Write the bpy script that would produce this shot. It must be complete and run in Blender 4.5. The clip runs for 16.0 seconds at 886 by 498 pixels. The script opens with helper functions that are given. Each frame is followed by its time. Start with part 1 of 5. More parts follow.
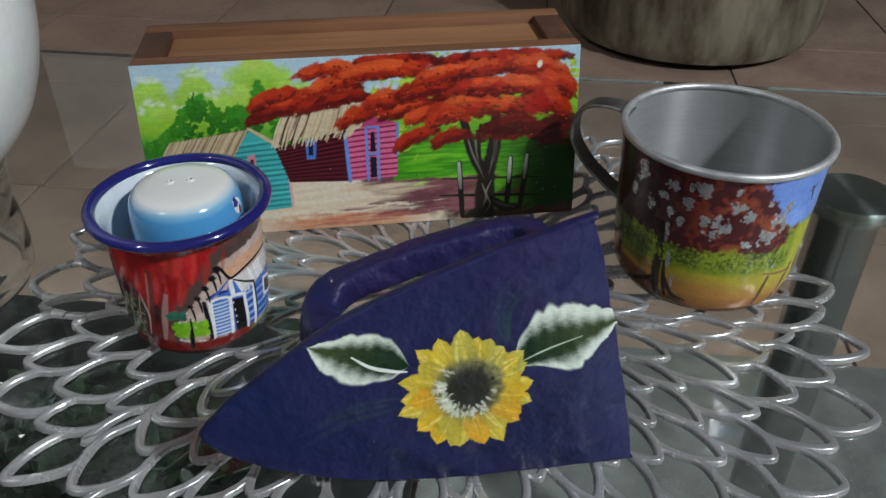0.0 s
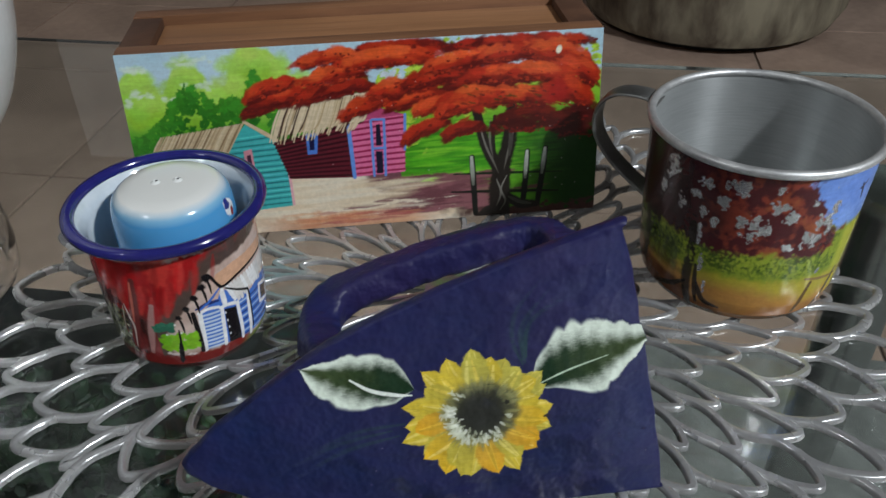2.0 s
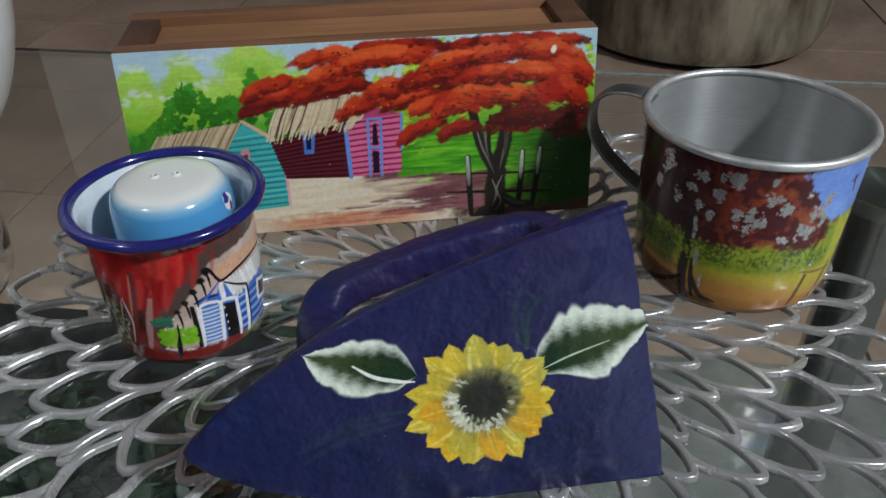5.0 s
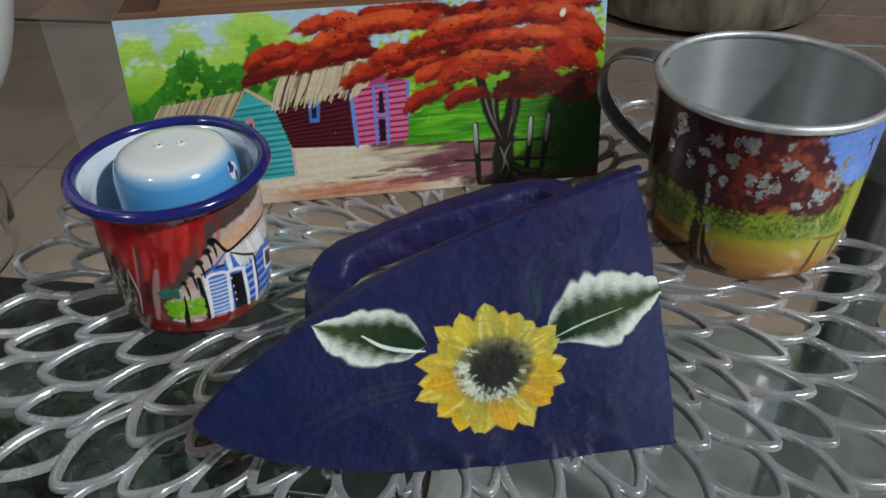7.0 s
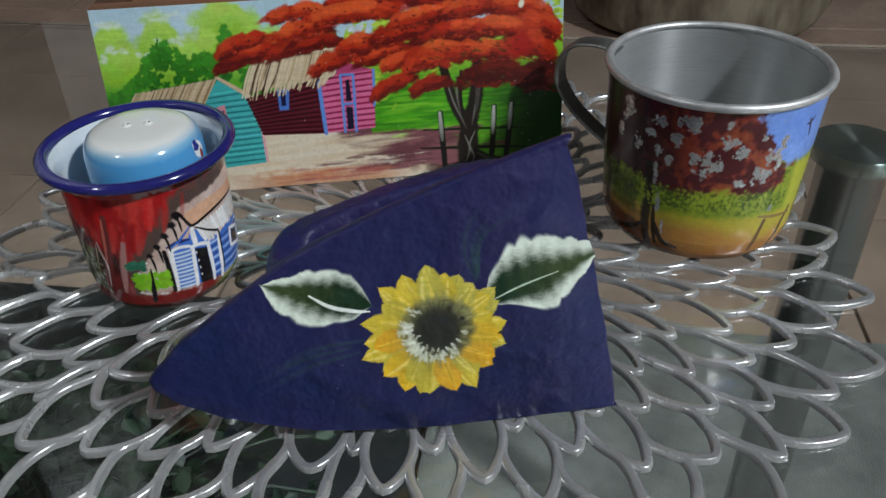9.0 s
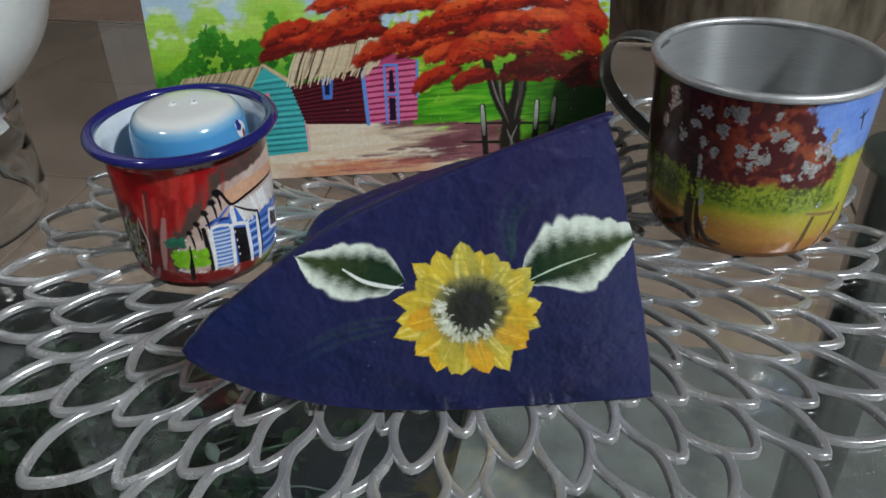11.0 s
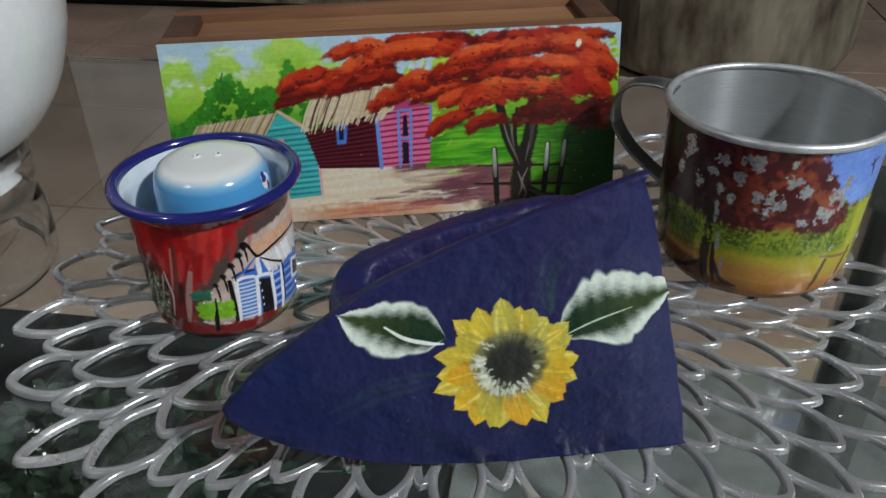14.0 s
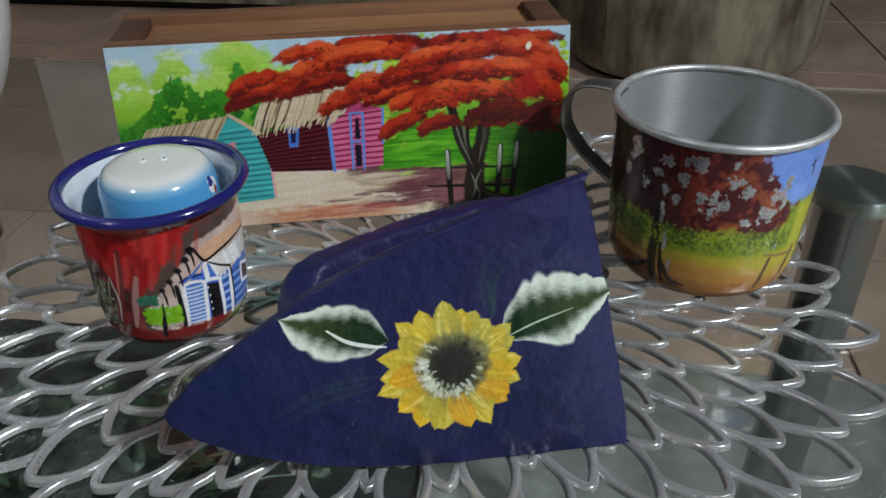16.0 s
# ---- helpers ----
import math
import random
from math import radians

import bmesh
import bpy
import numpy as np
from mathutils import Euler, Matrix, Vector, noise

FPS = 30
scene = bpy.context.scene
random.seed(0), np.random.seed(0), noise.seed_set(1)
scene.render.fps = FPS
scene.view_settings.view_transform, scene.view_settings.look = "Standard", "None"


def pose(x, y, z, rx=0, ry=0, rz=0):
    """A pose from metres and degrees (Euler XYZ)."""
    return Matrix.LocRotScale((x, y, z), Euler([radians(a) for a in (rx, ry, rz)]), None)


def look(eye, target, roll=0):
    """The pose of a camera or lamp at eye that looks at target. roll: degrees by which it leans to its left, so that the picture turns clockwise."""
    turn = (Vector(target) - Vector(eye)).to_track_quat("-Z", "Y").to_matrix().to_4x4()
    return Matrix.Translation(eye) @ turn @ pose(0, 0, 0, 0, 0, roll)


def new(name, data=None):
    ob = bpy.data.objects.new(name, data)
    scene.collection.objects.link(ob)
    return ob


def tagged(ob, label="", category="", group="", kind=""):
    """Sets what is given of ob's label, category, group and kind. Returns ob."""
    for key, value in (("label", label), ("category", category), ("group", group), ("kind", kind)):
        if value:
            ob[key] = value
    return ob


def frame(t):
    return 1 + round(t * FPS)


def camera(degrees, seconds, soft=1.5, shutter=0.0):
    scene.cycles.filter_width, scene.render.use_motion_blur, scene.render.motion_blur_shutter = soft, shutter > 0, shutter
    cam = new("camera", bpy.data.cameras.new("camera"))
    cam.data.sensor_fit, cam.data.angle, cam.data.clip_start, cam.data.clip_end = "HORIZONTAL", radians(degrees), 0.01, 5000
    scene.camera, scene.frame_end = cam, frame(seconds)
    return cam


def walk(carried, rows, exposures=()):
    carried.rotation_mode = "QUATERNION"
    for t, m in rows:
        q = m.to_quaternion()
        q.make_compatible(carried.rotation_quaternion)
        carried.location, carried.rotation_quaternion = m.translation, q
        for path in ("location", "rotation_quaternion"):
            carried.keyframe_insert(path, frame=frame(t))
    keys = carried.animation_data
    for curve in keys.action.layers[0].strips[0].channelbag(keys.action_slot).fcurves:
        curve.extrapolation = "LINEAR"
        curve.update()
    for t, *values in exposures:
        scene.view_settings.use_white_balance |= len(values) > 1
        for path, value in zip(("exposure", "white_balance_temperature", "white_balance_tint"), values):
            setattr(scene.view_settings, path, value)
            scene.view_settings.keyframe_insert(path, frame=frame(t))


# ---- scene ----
cam = camera(57.4, 16.0)
METRES, EYE, TILT, LEAN, TURN = 0.2, 0.68, -35.0, 0.0, 0.0
ROWS = [
    (0.0, 0.0, 0.0, 0.0, 0.0, 0.0, -0.0),
    (0.5, -0.0158, 0.0247, 0.014, 0.36, -0.44, 0.01),
    (1.0, 0.0133, 0.1658, 0.0329, 0.84, -1.21, 0.18),
    (1.5, 0.0317, 0.1687, 0.0441, 1.04, -1.31, 0.35),
    (2.0, 0.0129, 0.1395, 0.0342, 1.22, -0.99, 0.18),
    (2.5, -0.0164, 0.0995, 0.0175, 1.27, -0.49, -0.21),
    (3.0, -0.0258, 0.0823, -0.0044, 0.75, 0.53, -0.45),
    (3.5, -0.017, 0.074, -0.0031, 0.29, 1.39, -0.27),
    (4.0, -0.0026, 0.0963, -0.0159, 0.18, 1.26, -0.02),
    (6.5, -0.0244, 0.1531, -0.0133, 0.54, -0.92, 0.9),
    (7.0, -0.0171, 0.152, -0.0235, 0.62, -1.43, 0.88),
    (7.5, 0.0025, 0.1365, -0.0503, 0.9, -1.82, 0.94),
    (8.0, 0.0513, 0.0838, -0.0765, 0.63, -1.26, 1.1),
    (8.5, 0.0693, 0.0809, -0.0884, 0.7, -0.66, 1.03),
    (11.0, 0.0854, 0.1047, -0.1689, 3.99, 1.34, -0.99),
    (11.5, 0.0281, 0.068, -0.1477, 4.87, 1.69, -1.5),
    (12.0, -0.0532, 0.0587, -0.1138, 5.44, 2.1, -1.43),
    (12.5, -0.0347, 0.0518, -0.1144, 5.06, 2.27, -1.11),
    (13.0, -0.0438, 0.0697, -0.1026, 4.2, 2.48, -0.59),
    (13.5, -0.0445, 0.0662, -0.0963, 3.09, 2.55, -0.3),
    (14.0, -0.0197, 0.0812, -0.1082, 1.85, 2.46, -0.11),
    (14.5, -0.0155, 0.092, -0.1094, 1.13, 2.42, 0.03),
    (15.0, -0.0151, 0.0833, -0.0992, 0.6, 2.54, 0.25),
    (15.5, 0.0104, 0.0853, -0.0932, 0.16, 2.57, 0.41),
    (16.0, 0.0323, 0.0765, -0.1046, 0.16, 2.48, 0.5),
]
walk(cam, [(t, pose(0, 0, EYE, TILT, LEAN, TURN) @ pose(METRES * x, METRES * y, METRES * z, 90 + pitch, roll, yaw)) for t, x, y, z, yaw, pitch, roll in ROWS])

# ---- light: an evening room with one ceiling lamp and a small chandelier ----
scene.view_settings.exposure = 0.0
world = bpy.data.worlds.new("world")
scene.world = world
world.use_nodes = True
world.node_tree.nodes["Background"].inputs[0].default_value = (0.004, 0.004, 0.0045, 1)
world.node_tree.nodes["Background"].inputs[1].default_value = 1.0


def lamp(name, kind, energy, colour, m, size=0.1):
    data = bpy.data.lights.new(name, kind)
    data.energy, data.color = energy, colour
    if kind == "AREA":
        data.shape, data.size = "DISK", size
    else:
        data.shadow_soft_size = size
    ob = new(name, data)
    ob.matrix_world = m
    return ob


LAMP = Vector((1.56, -0.80, 2.25))
lamp("ceiling_lamp_light", "AREA", 64, (0.885, 0.945, 1.0), look(LAMP, (0.05, 0.3, 0.45)), 0.16)
lamp("second_ceiling_light", "AREA", 9, (0.92, 0.96, 1.0), look((-1.30, -0.75, 2.30), (0.0, 0.3, 0.45)), 0.16)
# a hanging column of little bulbs over the sofa
for k, z in enumerate((1.38, 1.44, 1.50, 1.90, 1.97, 2.04)):
    lamp("hanging_bulb_light", "POINT", 1.3, (1.0, 0.98, 0.96), pose(-1.27 + 0.02 * (k % 2), 1.66, z), 0.010)


# ---- materials ----
def nodes_of(name):
    m = bpy.data.materials.new(name)
    m.use_nodes = True
    nt = m.node_tree
    return m, nt, nt.nodes["Principled BSDF"]


def setp(b, **kw):
    for k, v in kw.items():
        b.inputs[k.replace("_", " ")].default_value = v


def link(nt, a, b):
    nt.links.new(a, b)


def noise_node(nt, scale, detail=4.0, rough=0.55, coord="Object", distort=0.0, stretch=(1, 1, 1)):
    tc = nt.nodes.new("ShaderNodeTexCoord")
    mp = nt.nodes.new("ShaderNodeMapping")
    mp.inputs["Scale"].default_value = stretch
    n = nt.nodes.new("ShaderNodeTexNoise")
    n.inputs["Scale"].default_value, n.inputs["Detail"].default_value = scale, detail
    n.inputs["Roughness"].default_value, n.inputs["Distortion"].default_value = rough, distort
    link(nt, tc.outputs[coord], mp.inputs[0])
    link(nt, mp.outputs[0], n.inputs["Vector"])
    return n


def ramp_node(nt, fac, stops):
    r = nt.nodes.new("ShaderNodeValToRGB")
    while len(r.color_ramp.elements) < len(stops):
        r.color_ramp.elements.new(0.5)
    for e, (p, c) in zip(r.color_ramp.elements, stops):
        e.position, e.color = p, (*c, 1)
    link(nt, fac, r.inputs[0])
    return r


def bump_node(nt, b, height, strength=0.2, dist=0.001, prev=None):
    n = nt.nodes.new("ShaderNodeBump")
    n.inputs["Strength"].default_value, n.inputs["Distance"].default_value = strength, dist
    link(nt, height, n.inputs["Height"])
    if prev:
        link(nt, prev.outputs[0], n.inputs["Normal"])
    link(nt, n.outputs[0], b.inputs["Normal"])
    return n


def surface(name, dark, light, rough=0.5, metal=0.0, scale=30.0, fine=300.0, bump=0.15, dist=0.0006, coat=0.0, stretch=(1, 1, 1), rvar=0.1, mid=0.0):
    """Two tones mixed by a coarse noise, fine grain in relief, and uneven gloss."""
    m, nt, b = nodes_of(name)
    n1, n2 = noise_node(nt, scale, 5, stretch=stretch), noise_node(nt, fine, 3, stretch=stretch)
    mix = nt.nodes.new("ShaderNodeMath")
    mix.operation = "MULTIPLY_ADD"
    mix.inputs[1].default_value, mix.inputs[2].default_value = 0.35, -0.17
    link(nt, n2.outputs["Fac"], mix.inputs[0])
    add = nt.nodes.new("ShaderNodeMath")
    link(nt, n1.outputs["Fac"], add.inputs[0])
    link(nt, mix.outputs[0], add.inputs[1])
    r = ramp_node(nt, add.outputs[0], [(0.32, dark), (0.68, light)])
    link(nt, r.outputs[0], b.inputs["Base Color"])
    rr = nt.nodes.new("ShaderNodeMapRange")
    rr.inputs["To Min"].default_value, rr.inputs["To Max"].default_value = max(rough - rvar, 0.02), rough + rvar
    link(nt, n1.outputs["Fac"], rr.inputs["Value"])
    link(nt, rr.outputs[0], b.inputs["Roughness"])
    setp(b, Metallic=metal, Coat_Weight=coat)
    bump_node(nt, b, n2.outputs["Fac"], bump, dist)
    return m


def glass(name, colour=(0.95, 0.98, 0.97), rough=0.0, ior=1.5):
    m, nt, b = nodes_of(name)
    setp(b, Base_Color=(*colour, 1), Roughness=rough, IOR=ior, Transmission_Weight=1.0)
    return m


def paint(name, rough=0.35, coat=0.3, metal_in_alpha=False, bump=0.25, scale=500.0):
    """Hand-laid paint: its colour lies in the mesh, the brush relief in a noise."""
    m, nt, b = nodes_of(name)
    a = nt.nodes.new("ShaderNodeVertexColor")
    a.layer_name = "col"
    n = noise_node(nt, scale, 4)
    hs = nt.nodes.new("ShaderNodeHueSaturation")
    rr = nt.nodes.new("ShaderNodeMapRange")
    rr.inputs["To Min"].default_value, rr.inputs["To Max"].default_value = 0.82, 1.18
    link(nt, n.outputs["Fac"], rr.inputs["Value"])
    link(nt, rr.outputs[0], hs.inputs["Value"])
    link(nt, a.outputs["Color"], hs.inputs["Color"])
    link(nt, hs.outputs[0], b.inputs["Base Color"])
    setp(b, Roughness=rough, Coat_Weight=coat, Coat_Roughness=0.1, Specular_IOR_Level=0.3)
    if metal_in_alpha:
        inv = nt.nodes.new("ShaderNodeMath")
        inv.operation = "SUBTRACT"
        inv.inputs[0].default_value = 1.0
        link(nt, a.outputs["Alpha"], inv.inputs[1])
        link(nt, inv.outputs[0], b.inputs["Metallic"])
    bump_node(nt, b, n.outputs["Fac"], bump, 0.0004)
    return m


def spun(name, dark, light, rough, aniso):
    """Metal turned on a lathe: fine rings round the axis stretch the highlights."""
    m = surface(name, dark, light, rough, 1.0, scale=12, fine=1500, stretch=(0.05, 0.05, 1), bump=0.22)
    nt = m.node_tree
    b = nt.nodes["Principled BSDF"]
    t = nt.nodes.new("ShaderNodeTangent")
    t.direction_type, t.axis = "RADIAL", "Z"
    link(nt, t.outputs[0], b.inputs["Tangent"])
    setp(b, Anisotropic=aniso, Anisotropic_Rotation=0.25)
    return m


M_WOOD = surface("cedar_wood", (0.10, 0.042, 0.020), (0.22, 0.100, 0.045), 0.55, scale=14, fine=160, stretch=(0.25, 3, 3))
M_WOOD_END = surface("cedar_end_grain", (0.05, 0.022, 0.012), (0.11, 0.048, 0.024), 0.6, scale=30, fine=260)
M_ALU = spun("brushed_aluminium", (0.36, 0.375, 0.375), (0.52, 0.535, 0.53), 0.34, 0.85)
M_ALU.node_tree.nodes["Principled BSDF"].inputs["Metallic"].default_value = 0.55
M_ALU_SHADED = surface("shaded_aluminium", (0.20, 0.20, 0.19), (0.32, 0.32, 0.31), 0.5, 1.0, scale=60, fine=700)
M_ALU_EDGE = surface("worn_aluminium", (0.42, 0.42, 0.42), (0.60, 0.60, 0.59), 0.46, 0.65, scale=120, fine=700)
M_LID = surface("pale_cedar", (0.17, 0.075, 0.032), (0.32, 0.155, 0.070), 0.5, scale=12, fine=140, stretch=(0.2, 4, 4))
M_NAVY = surface("navy_enamel", (0.012, 0.012, 0.10), (0.02, 0.02, 0.16), 0.14, coat=0.6, bump=0.03, rvar=0.04)
M_ENAMEL = surface("white_enamel", (0.48, 0.54, 0.58), (0.62, 0.67, 0.70), 0.12, coat=0.5, bump=0.02, rvar=0.04)
M_IRON = surface("violet_blue_painted_iron", (0.0042, 0.0130, 0.066), (0.0200, 0.0150, 0.070), 0.44, scale=11, fine=75, bump=0.75, dist=0.0036, coat=0.05)
M_IRON.node_tree.nodes["Principled BSDF"].inputs["Specular IOR Level"].default_value = 0.3
M_SILVER = surface("silver_vinyl", (0.38, 0.38, 0.38), (0.52, 0.52, 0.515), 0.26, 0.62, scale=60, fine=800, bump=0.15)
M_GLASS = glass("table_glass", (0.86, 0.93, 0.91))
M_CLEAR = glass("clear_glass", (0.97, 0.98, 0.98))
M_STEEL = spun("polished_steel", (0.36, 0.36, 0.355), (0.48, 0.48, 0.475), 0.14, 0.15)
M_DISC = spun("turned_steel", (0.40, 0.47, 0.45), (0.56, 0.62, 0.60), 0.20, 0.9)
M_DISC.node_tree.nodes["Principled BSDF"].inputs["Metallic"].default_value = 1.0
M_PORCELAIN = surface("white_porcelain", (0.66, 0.66, 0.65), (0.78, 0.78, 0.77), 0.15, coat=0.5, bump=0.02, rvar=0.04, scale=8)
M_TILE = surface("brown_floor_tile", (0.262, 0.183, 0.141), (0.425, 0.304, 0.236), 0.35, scale=5, fine=60, bump=0.08)
M_GROUT = surface("dark_grout", (0.12, 0.088, 0.070), (0.19, 0.14, 0.11), 0.9, scale=30, fine=200)
M_WALL = surface("beige_wall", (0.15, 0.138, 0.125), (0.19, 0.177, 0.16), 0.8, scale=3, fine=90)
M_CEIL = surface("pale_ceiling", (0.13, 0.13, 0.127), (0.17, 0.17, 0.167), 0.85, scale=3, fine=90)


# ---- mesh tools ----
def mesh_of(name, bm, smooth=True):
    me = bpy.data.meshes.new(name)
    bmesh.ops.recalc_face_normals(bm, faces=bm.faces[:])
    bm.to_mesh(me)
    bm.free()
    if smooth:
        me.polygons.foreach_set("use_smooth", [True] * len(me.polygons))
        me.set_sharp_from_angle(angle=radians(38))
    return me


def part(name, bm, material, parent=None, label="", smooth=True):
    """Links a bmesh, or a mesh, as one object under a thing or a part."""
    me = bm if isinstance(bm, bpy.types.Mesh) else mesh_of(name, bm, smooth)
    if material:
        me.materials.clear()
        me.materials.append(material)
    ob = new(name, me)
    if parent:
        ob.parent = parent
    return tagged(ob, label)


def thing(name, label, category, m=Matrix.Identity(4), group="", kind=""):
    ob = new(name)
    ob.empty_display_size = 0.01
    ob.matrix_world = m
    return tagged(ob, label, category, group, kind)


def block(bm, lo, hi, bevel=0.0, m=Matrix.Identity(4), segs=2):
    c = [(a + b) / 2 for a, b in zip(lo, hi)]
    s = [abs(b - a) for a, b in zip(lo, hi)]
    r = bmesh.ops.create_cube(bm, size=1, matrix=m @ Matrix.Translation(c) @ Matrix.Diagonal((*s, 1)))
    if bevel:
        es = list({e for v in r["verts"] for e in v.link_edges})
        bmesh.ops.bevel(bm, geom=es, offset=bevel, segments=segs, affect="EDGES", profile=0.6)
    return bm


def blk(lo, hi, bevel=0.0):
    return block(bmesh.new(), lo, hi, bevel)


def lathe(profile, seg=96, closed=False):
    """Turns (r, z) pairs round the z axis."""
    bm = bmesh.new()
    rings = []
    for r, z in profile:
        if r < 1e-6:
            rings.append([bm.verts.new((0, 0, z))])
        else:
            rings.append([bm.verts.new((r * math.cos(2 * math.pi * i / seg), r * math.sin(2 * math.pi * i / seg), z)) for i in range(seg)])
    pairs = list(zip(rings, rings[1:])) + ([(rings[-1], rings[0])] if closed else [])
    for a, b in pairs:
        for i in range(seg):
            j = (i + 1) % seg
            q = [a[i % len(a)], a[j % len(a)], b[j % len(b)], b[i % len(b)]]
            q = list(dict.fromkeys(q))
            if len(q) > 2:
                bm.faces.new(q)
    return bm


def spline(pts, n):
    """A smooth line through the points (Catmull-Rom), n steps a span."""
    p = [Vector(q) for q in pts]
    p = [2 * p[0] - p[1]] + p + [2 * p[-1] - p[-2]]
    out = []
    for i in range(1, len(p) - 2):
        a, b, c, d = p[i - 1:i + 3]
        for k in range(n):
            t = k / n
            out.append(0.5 * (2 * b + (c - a) * t + (2 * a - 5 * b + 4 * c - d) * t * t + (3 * b - a - 3 * c + d) * t ** 3))
    out.append(p[-2])
    return out


def sweep(bm, pts, section, up=Vector((0, 0, 1)), scale=None, caps=True):
    """Sweeps a closed section, (side, up) pairs, along a line."""
    rings = []
    for i, p in enumerate(pts):
        d = (pts[min(i + 1, len(pts) - 1)] - pts[max(i - 1, 0)]).normalized()
        side = d.cross(up).normalized()
        u = side.cross(d).normalized()
        k = scale(i / (len(pts) - 1)) if scale else 1.0
        rings.append([bm.verts.new(p + side * (a * k) + u * (b * k)) for a, b in section])
    n = len(section)
    for a, b in zip(rings, rings[1:]):
        for i in range(n):
            bm.faces.new((a[i], a[(i + 1) % n], b[(i + 1) % n], b[i]))
    if caps:
        bm.faces.new(rings[0])
        bm.faces.new(rings[-1][::-1])
    return bm


def oval(a, b, n=10):
    return [(a * math.cos(2 * math.pi * i / n), b * math.sin(2 * math.pi * i / n)) for i in range(n)]


def fbm(x, y, z=0.0, o=4):
    return noise.fractal(Vector((x, y, z)), 0.9, 2.1, o)


# ---- room ----
ROOM = pose(0, 0, 0, 0, 0, -7.4)
TOP = 0.45          # upper face of the table's glass
MAT = 0.4535        # upper face of the place mat


def room_part(name, lo, hi, material, label, bevel=0.0):
    ob = part(name, blk(lo, hi, bevel), material, None, label, smooth=False)
    ob.matrix_world = ROOM
    return tagged(ob, label, "room", kind="structure")


room_part("wall_north", (-5.0, 3.4, 0), (2.6, 3.55, 2.6), M_WALL, "plain beige painted wall behind the sofa")
room_part("wall_south", (-5.0, -2.15, 0), (2.6, -2.0, 2.6), M_WALL, "plain beige painted wall")
room_part("wall_east", (2.6, -2.15, 0), (2.75, 3.55, 2.6), M_WALL, "plain beige painted wall")
room_part("wall_west", (-5.15, -2.15, 0), (-5.0, 3.55, 2.6), M_WALL, "plain beige painted wall")
room_part("ceiling", (-5.15, -2.15, 2.6), (2.75, 3.55, 2.72), M_CEIL, "plain white painted ceiling")
floor = room_part("floor", (-5.15, -2.15, -0.1), (2.75, 3.55, -0.004), M_GROUT, "brown ceramic tiles with dark grout joints")


door = room_part("door_1", (-2.34, 3.362, 0), (-1.30, 3.398, 2.25), M_PORCELAIN, "plain white door in the wall behind the sofa", 0.004)
for k in range(2):
    panel = part("panel", blk((-2.22, 3.350, 0.25 + 1.0 * k), (-1.42, 3.362, 1.10 + 1.0 * k), 0.006), M_PORCELAIN, door)

# ---- coffee table: a glass sheet on steel legs with disc caps ----
TABLE = ROOM @ pose(-0.206, 0.241, 0)
table = thing("coffee_table", "clear glass coffee table on round steel legs", "table", TABLE)
HALF_X, HALF_Y = 0.54, 0.310
bm = blk((-HALF_X, -HALF_Y, TOP - 0.010), (HALF_X, HALF_Y, TOP), 0.0015)
part("glass_top", bm, M_GLASS, table, "clear greenish glass sheet with polished edges", smooth=False).visible_shadow = False
for sx in (-1, 1):
    for sy in (-1, 1):
        leg = part("leg", lathe([(0, 0), (0.022, 0), (0.024, 0.004), (0.024, 0.012), (0.0180, 0.016), (0.0180, TOP - 0.0195), (0, TOP - 0.0195)], 48), M_STEEL, table, "brushed steel tube leg")
        leg.location = (sx * (HALF_X - 0.156), sy * (HALF_Y - 0.136), 0)
        cap = part("disc_cap", lathe([(0, TOP - 0.0215), (0.0228, TOP - 0.0195), (0.0236, TOP - 0.0188), (0.0236, TOP - 0.0111), (0.0231, TOP - 0.0104), (0, TOP - 0.0105)], 64), M_DISC, leg, "brushed steel disc under the glass")

